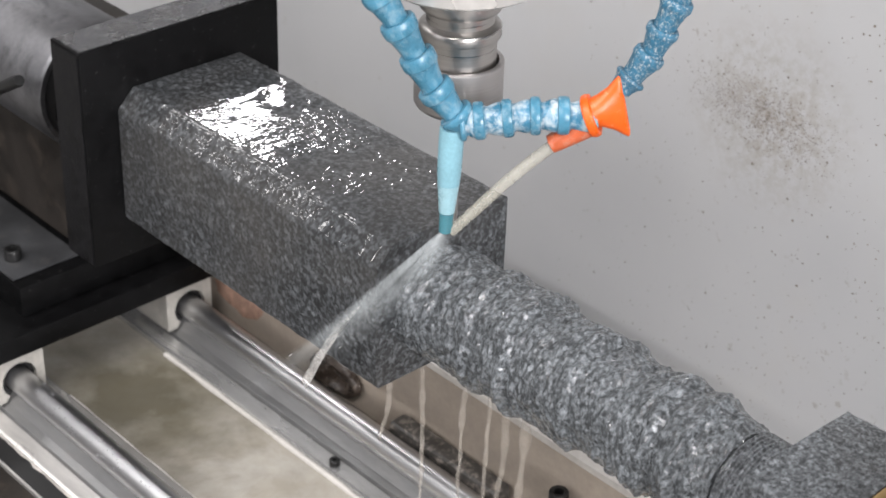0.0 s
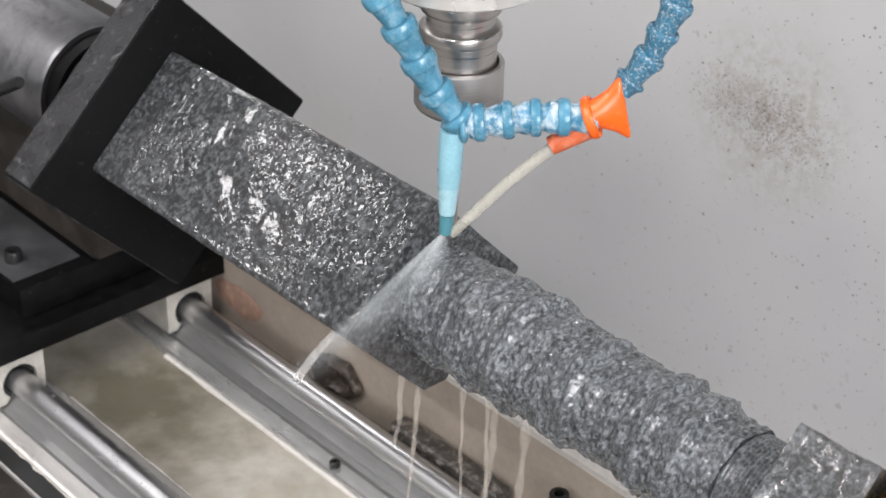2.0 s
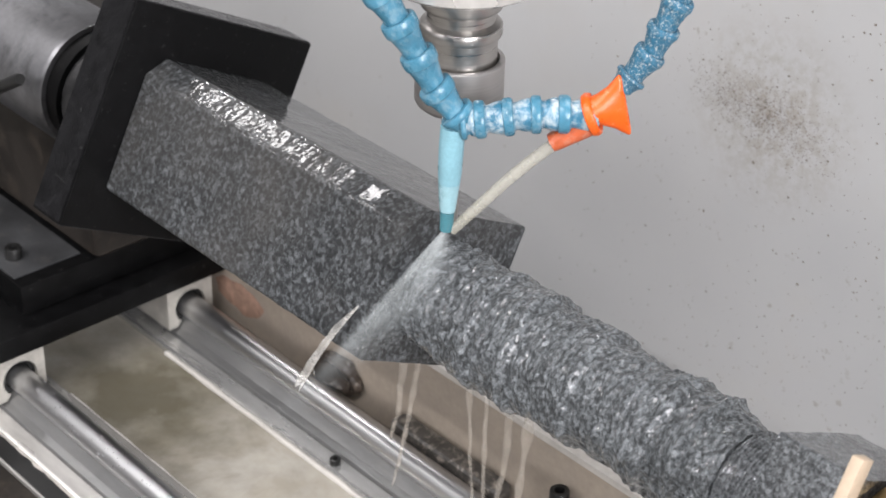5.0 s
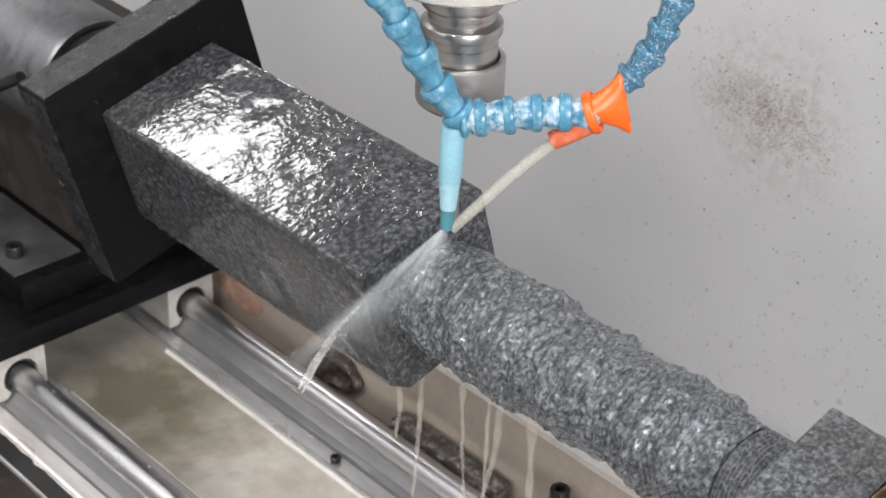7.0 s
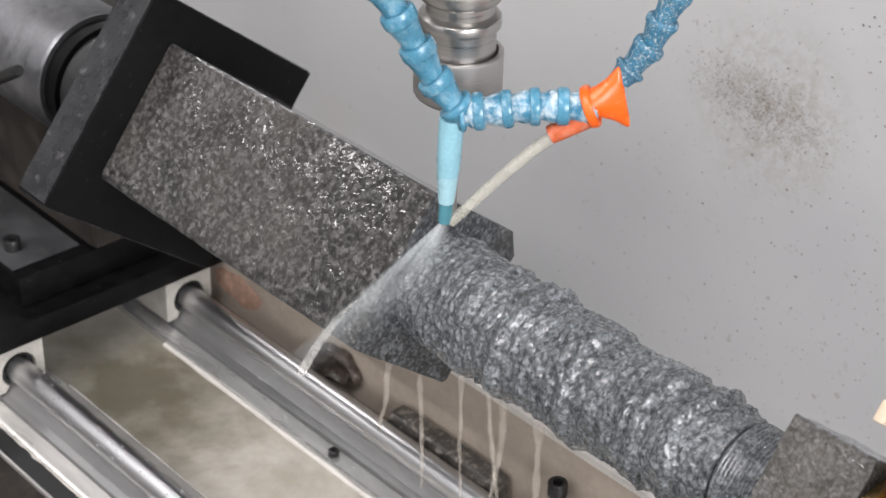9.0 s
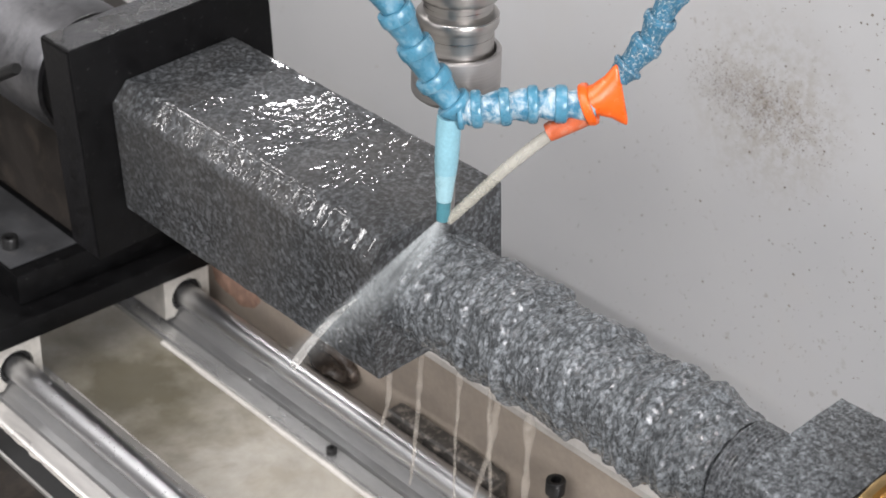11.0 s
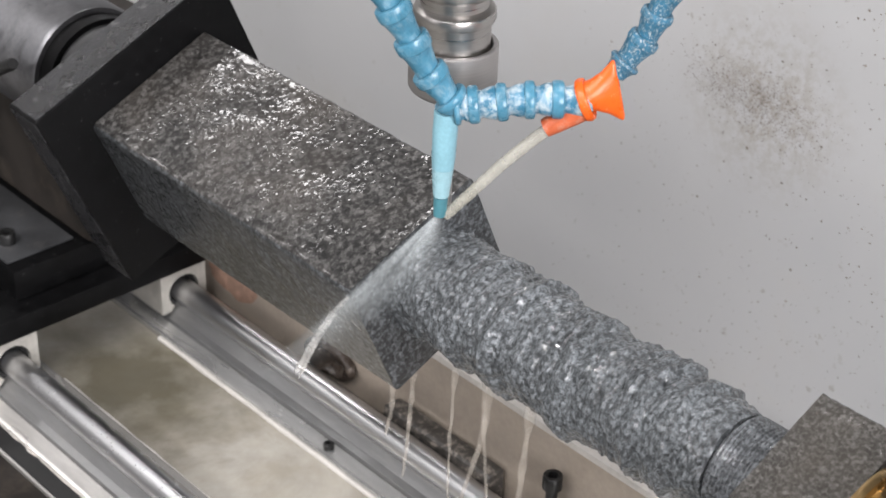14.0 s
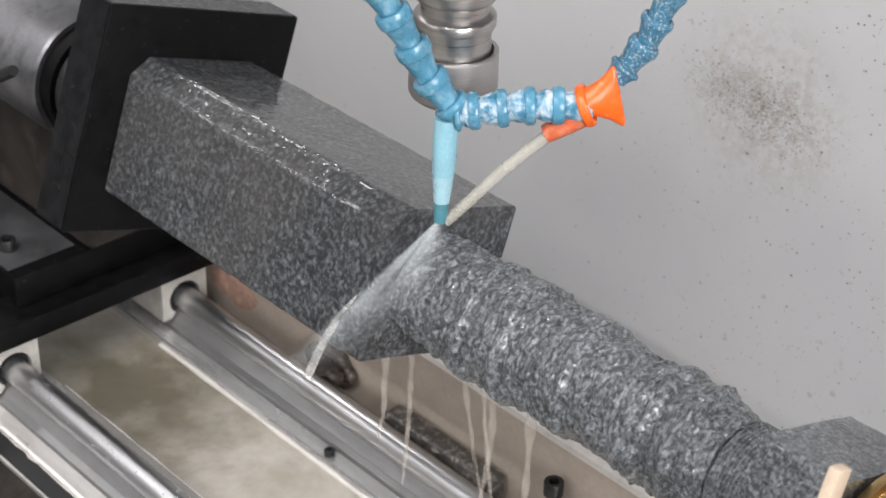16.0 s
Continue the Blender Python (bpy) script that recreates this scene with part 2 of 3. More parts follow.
def see_through(name, colour, alpha, rough, scale):
    """Thin water: mostly clear, with streaks that catch the light."""
    m, t, b, link = nodes_of(name)
    co = object_coords(t)
    n = tex_noise(t, scale, 6, 0.7, co, 0.5)
    a = ramp(t, n.outputs[0], [(0.35, alpha * 0.25), (0.7, alpha)])
    link(a.outputs[0], b.inputs["Alpha"])
    b.inputs["Base Color"].default_value = (*colour, 1)
    b.inputs["Roughness"].default_value = rough
    return m


def mist(name, colour, alpha, scale):
    """Mist that thins out towards the rim of its veil."""
    m, t, b, link = nodes_of(name)
    n = tex_noise(t, scale, 5, 0.6, object_coords(t), 0.3)
    a = ramp(t, n.outputs[0], [(0.30, alpha * 0.55), (0.72, alpha)])
    rim = t.nodes.new("ShaderNodeAttribute")
    rim.attribute_name = "fade"
    f = mix(t, "MULTIPLY", 1.0, a.outputs[0], rim.outputs["Color"])
    link(f.outputs[2], b.inputs["Alpha"])
    b.inputs["Base Color"].default_value = (*colour, 1)
    b.inputs["Roughness"].default_value = 0.8
    return m


M_MIST = mist("spray_mist", (0.74, 0.79, 0.80), 0.22, 26)
M_STREAM = see_through("stream_water", (0.74, 0.72, 0.68), 0.50, 0.2, 120)
M_DROP = see_through("droplet_water", (0.80, 0.80, 0.79), 0.45, 0.15, 60)
M_DRIP = see_through("drip_water", (0.68, 0.62, 0.54), 0.30, 0.15, 120)


def panel_paint():
    m, t, b, link = nodes_of("splash_panel_paint")
    co = object_coords(t)
    wide = tex_noise(t, 3, 5, 0.55, co)
    base = ramp(t, wide.outputs[0], [(0.3, (0.445, 0.45, 0.456)), (0.7, (0.51, 0.51, 0.51))])
    fleck = tex_noise(t, 95, 3, 0.6, co)
    patch = tex_noise(t, 7, 4, 0.6, co)
    f = ramp(t, fleck.outputs[0], [(0.66, 0.0), (0.72, 1.0)])
    pm = ramp(t, patch.outputs[0], [(0.45, 0.0), (0.62, 0.6)])
    fm = mix(t, "MULTIPLY", 1.0, f.outputs[0], pm.outputs[0])
    col = mix(t, "MIX", fm.outputs[2], base.outputs[0], (0.30, 0.27, 0.24)).outputs[2]
    smear = tex_noise(t, 4.5, 6, 0.65, co)
    sm = ramp(t, smear.outputs[0], [(0.52, 0.0), (0.72, 0.30)])
    col = mix(t, "MIX", sm.outputs[0], col, (0.46, 0.42, 0.37)).outputs[2]
    far = t.nodes.new("ShaderNodeVectorMath")
    far.operation = "DISTANCE"
    link(co, far.inputs[0])
    far.inputs[1].default_value = (0.246, 0.34, 0.002)
    near = ramp(t, far.outputs["Value"], [(0.0, 1.0), (0.03, 0.75), (0.085, 0.0)])
    cloud = ramp(t, tex_noise(t, 110, 8, 0.75, co).outputs[0], [(0.42, 0.0), (0.62, 0.95)])
    cf = mix(t, "MULTIPLY", 1.0, near.outputs[0], cloud.outputs[0])
    col = mix(t, "MIX", cf.outputs[2], col, (0.34, 0.31, 0.27)).outputs[2]
    link(col, b.inputs["Base Color"])
    b.inputs["Roughness"].default_value = 0.6
    b.inputs["Specular IOR Level"].default_value = 0.3
    rip = tex_noise(t, 60, 3, 0.5, co)
    bump(t, b, rip.outputs[0], 0.06, 0.0005)
    return m


M_PANEL = panel_paint()
M_RUST = worn("rust", (0.40, 0.25, 0.185), 0.8, 0.0, 300, 80, 0.4, 0.4, 0.0005)
M_GRIT = worn("dried_stone_grit", (0.27, 0.24, 0.21), 0.8, 0.0, 900, 200, 0.4, 0.3, 0.0003)


# ---- mesh helpers ----
def empty(name, label, category, m=None, group="", kind=""):
    ob = new(name)
    ob.empty_display_size = 0.02
    if m is not None:
        ob.matrix_world = m
    return tagged(ob, label, category, group, kind)


def mesh_of(name, bm, material, smooth=None):
    bmesh.ops.recalc_face_normals(bm, faces=bm.faces)
    if smooth is not None:
        for f in bm.faces:
            f.smooth = True
        for e in bm.edges:
            if len(e.link_faces) == 2 and e.calc_face_angle(0) > radians(smooth):
                e.smooth = False
    me = bpy.data.meshes.new(name)
    bm.to_mesh(me)
    bm.free()
    me.materials.append(material)
    return me


def part(name, bm, material, parent, label="", smooth=35, m=None):
    ob = new(name, mesh_of(name, bm, material, smooth))
    if parent is not None:
        ob.parent = parent
    if m is not None:
        ob.matrix_basis = m
    return tagged(ob, label)


def box(x0, x1, y0, y1, z0, z1, bevel=0.0, segments=2):
    bm = bmesh.new()
    bmesh.ops.create_cube(bm, size=1.0)
    for v in bm.verts:
        v.co = Vector((x0 + (v.co.x + 0.5) * (x1 - x0), y0 + (v.co.y + 0.5) * (y1 - y0), z0 + (v.co.z + 0.5) * (z1 - z0)))
    if bevel:
        bmesh.ops.bevel(bm, geom=bm.edges[:] + bm.verts[:], offset=bevel, segments=segments, profile=0.6, affect="EDGES")
    return bm


def lathe(profile, n=48, axis="z"):
    """A turned form from (radius, height) pairs; closed where the radius is 0."""
    bm = bmesh.new()
    rings = []
    for r, h in profile:
        if r < 1e-6:
            rings.append([bm.verts.new((0, 0, h))])
        else:
            rings.append([bm.verts.new((r * math.cos(2 * math.pi * i / n), r * math.sin(2 * math.pi * i / n), h)) for i in range(n)])
    for a, b in zip(rings, rings[1:]):
        for i in range(n):
            j = (i + 1) % n
            if len(a) == 1 and len(b) > 1:
                bm.faces.new((a[0], b[j], b[i]))
            elif len(b) == 1 and len(a) > 1:
                bm.faces.new((a[i], a[j], b[0]))
            elif len(a) > 1:
                bm.faces.new((a[i], a[j], b[j], b[i]))
    if axis == "x":
        for v in bm.verts:
            v.co = Vector((v.co.z, v.co.x, v.co.y))
    return bm


def along(a, b):
    """The pose of a turned form whose foot is at a and whose top points to b."""
    a, b = Vector(a), Vector(b)
    return Matrix.Translation(a) @ (b - a).to_track_quat("Z", "Y").to_matrix().to_4x4()


def tube(points, radii, n=12):
    """A closed tube through points, with a radius at each."""
    bm = bmesh.new()
    pts = [Vector(q) for q in points]
    rings = []
    side = None
    for i, q in enumerate(pts):
        d = (pts[min(i + 1, len(pts) - 1)] - pts[max(i - 1, 0)]).normalized()
        if side is None:
            side = d.orthogonal().normalized()
        side = (side - d * side.dot(d)).normalized()
        up = d.cross(side)
        rings.append([bm.verts.new(q + radii[i] * (math.cos(2 * math.pi * k / n) * side + math.sin(2 * math.pi * k / n) * up)) for k in range(n)])
    for a, b in zip(rings, rings[1:]):
        for k in range(n):
            j = (k + 1) % n
            bm.faces.new((a[k], a[j], b[j], b[k]))
    bm.faces.new(rings[0])
    bm.faces.new(rings[-1])
    return bm


def socket_bolt(name, m, radius, height, shank, label, group=""):
    """A hexagon-socket cap screw standing on its shank."""
    b = empty(name, label, "bolt", m, group)
    r, h = radius, height
    part("head", lathe([(0.0, 0.0), (r, 0.0), (r, h * 0.92), (r * 0.93, h), (r * 0.55, h), (r * 0.5, h * 0.5), (0.0, h * 0.5)], 24), M_BOLT, b)
    part("shank", lathe([(0.0, -shank), (r * 0.6, -shank), (r * 0.6, -0.0005), (0.0, -0.0005)], 16), M_BOLT, b)
    return b


# ---- the workshop round the machine ----
FLOOR_Z, CEIL_Z = -1.05, 2.45
tagged(part("floor", box(-3.6, 3.6, -3.6, 3.0, FLOOR_Z - 0.1, FLOOR_Z), M_FLOOR, None), "bare grey concrete workshop floor", "floor", kind="structure")
tagged(part("ceiling", box(-3.6, 3.6, -3.6, 3.0, CEIL_Z, CEIL_Z + 0.1), M_PAINT, None), "plain grey workshop ceiling", "ceiling", kind="structure")
tagged(part("wall_north", box(-3.6, 3.6, 3.0, 3.1, FLOOR_Z, CEIL_Z), M_PAINT, None), "plain grey painted workshop wall", "wall", kind="structure")
tagged(part("wall_south", box(-3.6, 3.6, -3.7, -3.6, FLOOR_Z, CEIL_Z), M_PAINT, None), "plain grey painted workshop wall", "wall", kind="structure")
tagged(part("wall_east", box(3.6, 3.7, -3.6, 3.0, FLOOR_Z, CEIL_Z), M_PAINT, None), "plain grey painted workshop wall", "wall", kind="structure")
tagged(part("wall_west", box(-3.7, -3.6, -3.6, 3.0, FLOOR_Z, CEIL_Z), M_PAINT, None), "plain grey painted workshop wall", "wall", kind="structure")

# ---- machine bed ----
DECK_Z = -0.252
PANEL_Y = 0.34
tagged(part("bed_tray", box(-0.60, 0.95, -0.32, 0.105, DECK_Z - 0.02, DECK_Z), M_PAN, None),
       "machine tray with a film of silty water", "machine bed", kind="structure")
tagged(part("machine_stand", box(-0.58, 0.93, -0.30, 0.115, FLOOR_Z, DECK_Z - 0.024, 0.01), M_CAST, None),
       "grey machine stand under the tray", "machine stand", kind="structure")

splash = empty("splash_panel", "light grey painted splash panel spotted with stone grit", "panel", kind="structure")
part("sheet", box(-1.3, 1.3, PANEL_Y, PANEL_Y + 0.012, FLOOR_Z, 0.28), M_PANEL, splash)
# grit dried on: scattered single specks, dense in one cloud
bm = bmesh.new()
rng = random.Random(5)


def speck(bm, x, z, r):
    n = rng.randint(5, 7)
    a0 = rng.random() * 6
    ring = [bm.verts.new((x + r * rng.uniform(0.6, 1.3) * math.cos(a0 + 6.283 * i / n), PANEL_Y - 0.0004, z + r * rng.uniform(0.5, 1.1) * math.sin(a0 + 6.283 * i / n))) for i in range(n)]
    top = bm.verts.new((x, PANEL_Y - 0.0004 - r * 0.5, z))
    for i in range(n):
        bm.faces.new((ring[i], ring[(i + 1) % n], top))


for i in range(2600):
    along_x = rng.gauss(0.0, 1.0)
    speck(bm, 0.238 + 0.030 * along_x, 0.002 + 0.013 * rng.gauss(0, 1) - 0.0015 * along_x, abs(rng.gauss(0, 0.00024)) + 0.00016)
for i in range(1500):
    x, z = rng.uniform(0.05, 0.42), rng.uniform(-0.27, 0.12)
    if rng.random() < 0.3 + 1.8 * (x - 0.05):
        speck(bm, x, z, abs(rng.gauss(0, 0.0004)) + 0.00025)
for i in range(16):
    speck(bm, rng.uniform(0.16, 0.40), rng.uniform(-0.20, 0.04), rng.uniform(0.0008, 0.0014))
tagged(part("grit_speck", bm, M_GRIT, splash, "dried dark stone grit"), kind="stuff")

wall_trough = empty("trough_side", "beige sheet trough side with a white edge strip", "trough", kind="structure")
part("side_sheet", box(-0.20, 0.95, 0.106, 0.114, DECK_Z - 0.02, -0.163), M_BEIGE, wall_trough)
part("edge_strip", box(-0.20, 0.95, 0.103, 0.118, -0.1625, -0.157, 0.001), M_WHITE, wall_trough, "white edge strip")

bm = bmesh.new()
rim = [bm.verts.new((-0.088 + 0.032 * math.cos(a) * (1 + 0.35 * noise.noise(Vector((math.cos(a) * 2, math.sin(a) * 2, 0)))), 0.1056, -0.219 + 0.014 * math.sin(a) * (1 + 0.35 * noise.noise(Vector((math.cos(a) * 2, math.sin(a) * 2, 7)))))) for a in np.linspace(0, 2 * math.pi, 26, endpoint=False)]
mid = bm.verts.new((-0.088, 0.1050, -0.219))
for i in range(26):
    bm.faces.new((rim[i], rim[(i + 1) % 26], mid))
part("rust_patch", bm, M_RUST, wall_trough, "small rusty patch")

# ---- supported shaft rails ----
RAIL_Z = -0.225
for name, y in (("linear_rail", -0.0865), ("linear_rail", 0.073)):
    rail = empty(name, "polished round steel shaft on a wet aluminium support", "linear rail", pose(0, y, RAIL_Z), "shaft rails of the bed")
    part("shaft", lathe([(0.0, -0.50), (0.0095, -0.50), (0.010, -0.499), (0.010, 0.899), (0.0095, 0.90), (0.0, 0.90)], 40, "x"), M_CHROME, rail, "polished steel shaft")
    sup = bmesh.new()
    prof = [(-0.0330, -0.027), (0.0330, -0.027), (0.0330, -0.0225), (0.0310, -0.0215), (0.0190, -0.0215), (0.0182, -0.0228), (-0.0182, -0.0228), (-0.0190, -0.0215), (-0.0310, -0.0215), (-0.0330, -0.0225)]
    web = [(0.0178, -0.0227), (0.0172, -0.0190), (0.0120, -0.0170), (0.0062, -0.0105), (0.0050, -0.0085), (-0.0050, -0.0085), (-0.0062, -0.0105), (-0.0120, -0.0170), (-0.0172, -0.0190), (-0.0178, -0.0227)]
    for label, outline, material, bm in (("wet aluminium rail support", prof, M_ALU if y < 0 else M_ALU_WET, sup), ("web under the shaft, toned dark for shade and reflection", web, M_WEB, bmesh.new())):
        ends = [[bm.verts.new((x, a, b)) for a, b in outline] for x in (-0.5, 0.9)]
        for i in range(len(outline)):
            j = (i + 1) % len(outline)
            bm.faces.new((ends[0][i], ends[0][j], ends[1][j], ends[1][i]))
        bm.faces.new(ends[0])
        bm.faces.new(ends[1])
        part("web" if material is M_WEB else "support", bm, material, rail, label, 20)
    if y < 0:
        beads, drop = bmesh.new(), random.Random(21)
        for k in range(240):
            a, r = radians(drop.uniform(15, 165)), drop.uniform(0.0003, 0.0009)
            spot = Matrix.Translation((drop.uniform(-0.09, 0.40), 0.0101 * math.cos(a), 0.0101 * math.sin(a)))
            bmesh.ops.create_icosphere(beads, subdivisions=1, radius=r, matrix=spot)
        tagged(part("droplet", beads, M_DROP, rail, "water beads on the shaft", 180), kind="stuff")
    for side in (-1, 1):
        pts = [(-0.10 + 0.02 * i, side * (0.0345 + 0.0006 * noise.noise(Vector((i * 0.7, side, y)))), -0.0262) for i in range(50)]
        part("silt_bead", tube(pts, [0.0019 + 0.0010 * noise.noise(Vector((i * 0.9, side * 4, y))) for i in range(50)], 8), M_WHITE, rail, "pale bead of dried silt")
    for x in (-0.3, 0.106 if y > 0 else 0.25, 0.6):
        for s in (-1, 1):
            part("screw", lathe([(0.0, -0.0215), (0.0042, -0.0215), (0.0042, -0.0172), (0.0036, -0.0166), (0.002, -0.0166), (0.002, -0.019), (0.0, -0.019)], 18), M_BOLT, rail, m=pose(x, s * 0.0255, 0))

# ---- carriage and headstock ----


def bearing(y):
    b = empty("bearing_block", "silt-coated aluminium bearing block on the shaft", "bearing block", pose(-0.112, y, RAIL_Z), "bearing blocks of the carriage")
    # a block with a round bore open below: bore and outline joined ray by ray, swept along the shaft
    bm = bmesh.new()
    inner, outer = [], []
    for a in np.linspace(-50, 230, 41):
        c, d = math.cos(radians(a)), math.sin(radians(a))
        inner.append((0.0148 * c, 0.0148 * d))
        k = min(0.022 / max(abs(c), 1e-6), (0.022 if d > 0 else 0.016) / max(abs(d), 1e-6))
        outer.append((k * c, k * d))
    rows = [[[bm.verts.new((x, p, q)) for p, q in line] for line in (inner, outer)] for x in (-0.05, 0.0)]
    for i in range(40):
        for r in rows:
            bm.faces.new((r[0][i], r[0][i + 1], r[1][i + 1], r[1][i]))
        for line in (0, 1):
            bm.faces.new((rows[0][line][i], rows[0][line][i + 1], rows[1][line][i + 1], rows[1][line][i]))
    for i in (0, 40):
        bm.faces.new((rows[0][0][i], rows[0][1][i], rows[1][1][i], rows[1][0][i]))
    part("body", bm, M_BEARING, b, smooth=25)
    # black ring added inside the bore to stand for its deep shade
    part("bore_ring", lathe([(0.0102, -0.012), (0.0146, -0.012), (0.0146, -0.004), (0.0140, -0.003), (0.0112, -0.0034), (0.0102, -0.0050), (0.0102, -0.012)], 36, "x"), M_RUBBER, b, "black ring in place of the bore's shade")
    return b


bearing(-0.0865)
bearing(0.073)
carriage = empty("carriage", "black steel carriage plates under the headstock", "carriage")
part("lower_plate", box(-0.42, -0.108, -0.125, 0.112, RAIL_Z + 0.0222, -0.184, 0.0015), M_BLACK, carriage)
part("upper_plate", box(-0.42, -0.127, -0.070, 0.100, -0.1835, -0.157, 0.002), M_BLACK, carriage)
part("top_pad", box(-0.42, -0.140, -0.068, -0.0085, -0.1568, -0.155, 0.0006), M_BASE, carriage, "dusty dark steel pad")
socket_bolt("socket_bolt", pose(-0.166, -0.052, -0.1545), 0.0068, 0.009, 0.012, "black socket-head bolt in the dusty base plate")

head = empty("headstock", "grey cast headstock with a round spindle housing", "headstock")
part("housing", lathe([(0.0, -0.42), (0.049, -0.42), (0.050, -0.418), (0.050, -0.109), (0.048, -0.106), (0.0, -0.106)], 72, "x"), M_CAST, head, "grey cast round housing")
part("side_box", box(-0.42, -0.120, -0.006, 0.090, -0.1545, 0.004, 0.006, 3), M_BROWN, head, "grimy dark gear box")
part("lock_pin", lathe([(0.0, 0.0), (0.0045, 0.0), (0.0045, 0.048), (0.0038, 0.05), (0.0, 0.05)], 16), M_BOLT, head, "black locking pin", m=along((-0.1265, -0.0735, 0.0115), (-0.0785, -0.075, 0.0398)))

# ---- what turns: face plate, granite, tail chuck ----
chuck = empty("face_plate", "black square steel face plate with scraped edges", "face plate")
HY0, HY1, HZ0, HZ1 = -0.0768, 0.0855, -0.0755, 0.0860
part("plate", box(-0.034, 0.0, HY0, HY1, HZ0, HZ1, 0.0012), M_BLACK, chuck)
for y0, y1, z0, z1 in ((HY0 + 0.002, HY1 - 0.002, HZ1 - 0.0003, HZ1 + 0.0006), (HY0 + 0.002, HY1 - 0.002, HZ0 - 0.0006, HZ0 + 0.0003),
                       (HY0 - 0.0006, HY0 + 0.0003, HZ0 + 0.002, HZ1 - 0.002), (HY1 - 0.0003, HY1 + 0.0006, HZ0 + 0.002, HZ1 - 0.002)):
    part("edge", box(-0.0325, -0.0015, y0, y1, z0, z1), M_EDGE_DARK if y1 < 0 else M_EDGE, chuck, "flecked black edge" if y1 < 0 else "scraped bare steel edge")
part("hub", lathe([(0.0, -0.0915), (0.040, -0.0915), (0.041, -0.0905), (0.041, -0.0355), (0.040, -0.0345), (0.0, -0.0345)], 72, "x"), M_HUB, chuck, "dark steel hub")
part("flange", lathe([(0.0, -0.1055), (0.0445, -0.1055), (0.0445, -0.092), (0.0, -0.092)], 72, "x"), M_BLACK, chuck)

stone = empty("granite_workpiece", "wet grey speckled granite bar, half turned to a column", "stone workpiece")


def stone_bar(x0, x1, hy, hz, cy, cz, corners, nx, seed, rough, cut=-1, cap0=True, cap1=True):
    """A sawn bar with corners worn to radii (in turn from +y+z), rough along its edges."""
    bm = bmesh.new()
    rows = []
    per, flat = 8, 22
    for i in range(nx + 1):
        x = x0 + (x1 - x0) * i / nx
        ring = []
        for k, (sy, sz) in enumerate(((1, 1), (-1, 1), (-1, -1), (1, -1))):
            n1 = noise.noise(Vector((x * 45, k * 7.3, seed)))
            n2 = noise.noise(Vector((x * 190, k * 3.1, seed + 4)))
            r = corners[k] * (1 + (0.12 * n1 + 0.06 * n2 if k == cut else 0.35 * n1 + 0.25 * n2))
            a0 = k * math.pi / 2
            oy, oz = cy + sy * (hy - r), cz + sz * (hz - r)
            flat_cut = k == cut
            for j in range(per):
                a = a0 + (math.pi / 2) * j / (per - 1)
                if flat_cut:
                    g = j / (per - 1)
                    ring.append((oy + r * (math.cos(a0) * (1 - g) + math.cos(a0 + math.pi / 2) * g), oz + r * (math.sin(a0) * (1 - g) + math.sin(a0 + math.pi / 2) * g)))
                else:
                    ring.append((oy + r * math.cos(a), oz + r * math.sin(a)))
            nk = ((-1, 1), (-1, -1), (1, -1), (1, 1))[k]
            r2 = corners[(k + 1) % 4]
            ny, nz = cy + nk[0] * (hy - r2), cz + nk[1] * (hz - r2)
            a = a0 + math.pi / 2
            p0 = ring[-1]
            p1 = (ny + r2 * math.cos(a), nz + r2 * math.sin(a))
            for j in range(1, flat):
                f = j / flat
                ring.append((p0[0] + (p1[0] - p0[0]) * f, p0[1] + (p1[1] - p0[1]) * f))
        row = []
        for y, z in ring:
            d = Vector((0, y - cy, z - cz)).normalized()
            q = Vector((x, y, z))
            h = rough * (noise.noise(q * 60 + Vector((seed, 0, 0))) + 0.6 * noise.noise(q * 260))
            row.append(bm.verts.new(q + d * h))
        rows.append(row)
    m = len(rows[0])
    for a, b in zip(rows, rows[1:]):
        for i in range(m):
            j = (i + 1) % m
            bm.faces.new((a[i], a[j], b[j], b[i]))
    if cap0:
        bm.faces.new(rows[0])
    if cap1:
        bm.faces.new(rows[-1])
    return bm


BLOCK_END = 0.2655


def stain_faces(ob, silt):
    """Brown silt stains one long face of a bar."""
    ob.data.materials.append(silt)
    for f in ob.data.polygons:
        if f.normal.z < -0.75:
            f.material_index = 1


block = part("square_block", stone_bar(0.0006, BLOCK_END, 0.0520, 0.0485, 0.0018, 0.0030, (0.0035, 0.013, 0.003, 0.004), 110, 2.0, 0.0003, cut=1), M_BLOCK, stone, "sawn square granite block", 50)
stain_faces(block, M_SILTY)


def saw(u):
    """A slow rise and a sharp fall, once for each whole u, from -0.5 to 0.5."""
    f = u - math.floor(u)
    return f / 0.86 - 0.5 if f < 0.86 else 0.5 - (f - 0.86) / 0.14


# lips left by the tool: place along the column, height, length of the rise
LIPS = ((0.318, 0.0024, 0.022), (0.3490, 0.0044, 0.028), (0.3985, 0.0034, 0.028), (0.4520, 0.0040, 0.022), (0.4740, 0.0042, 0.018))


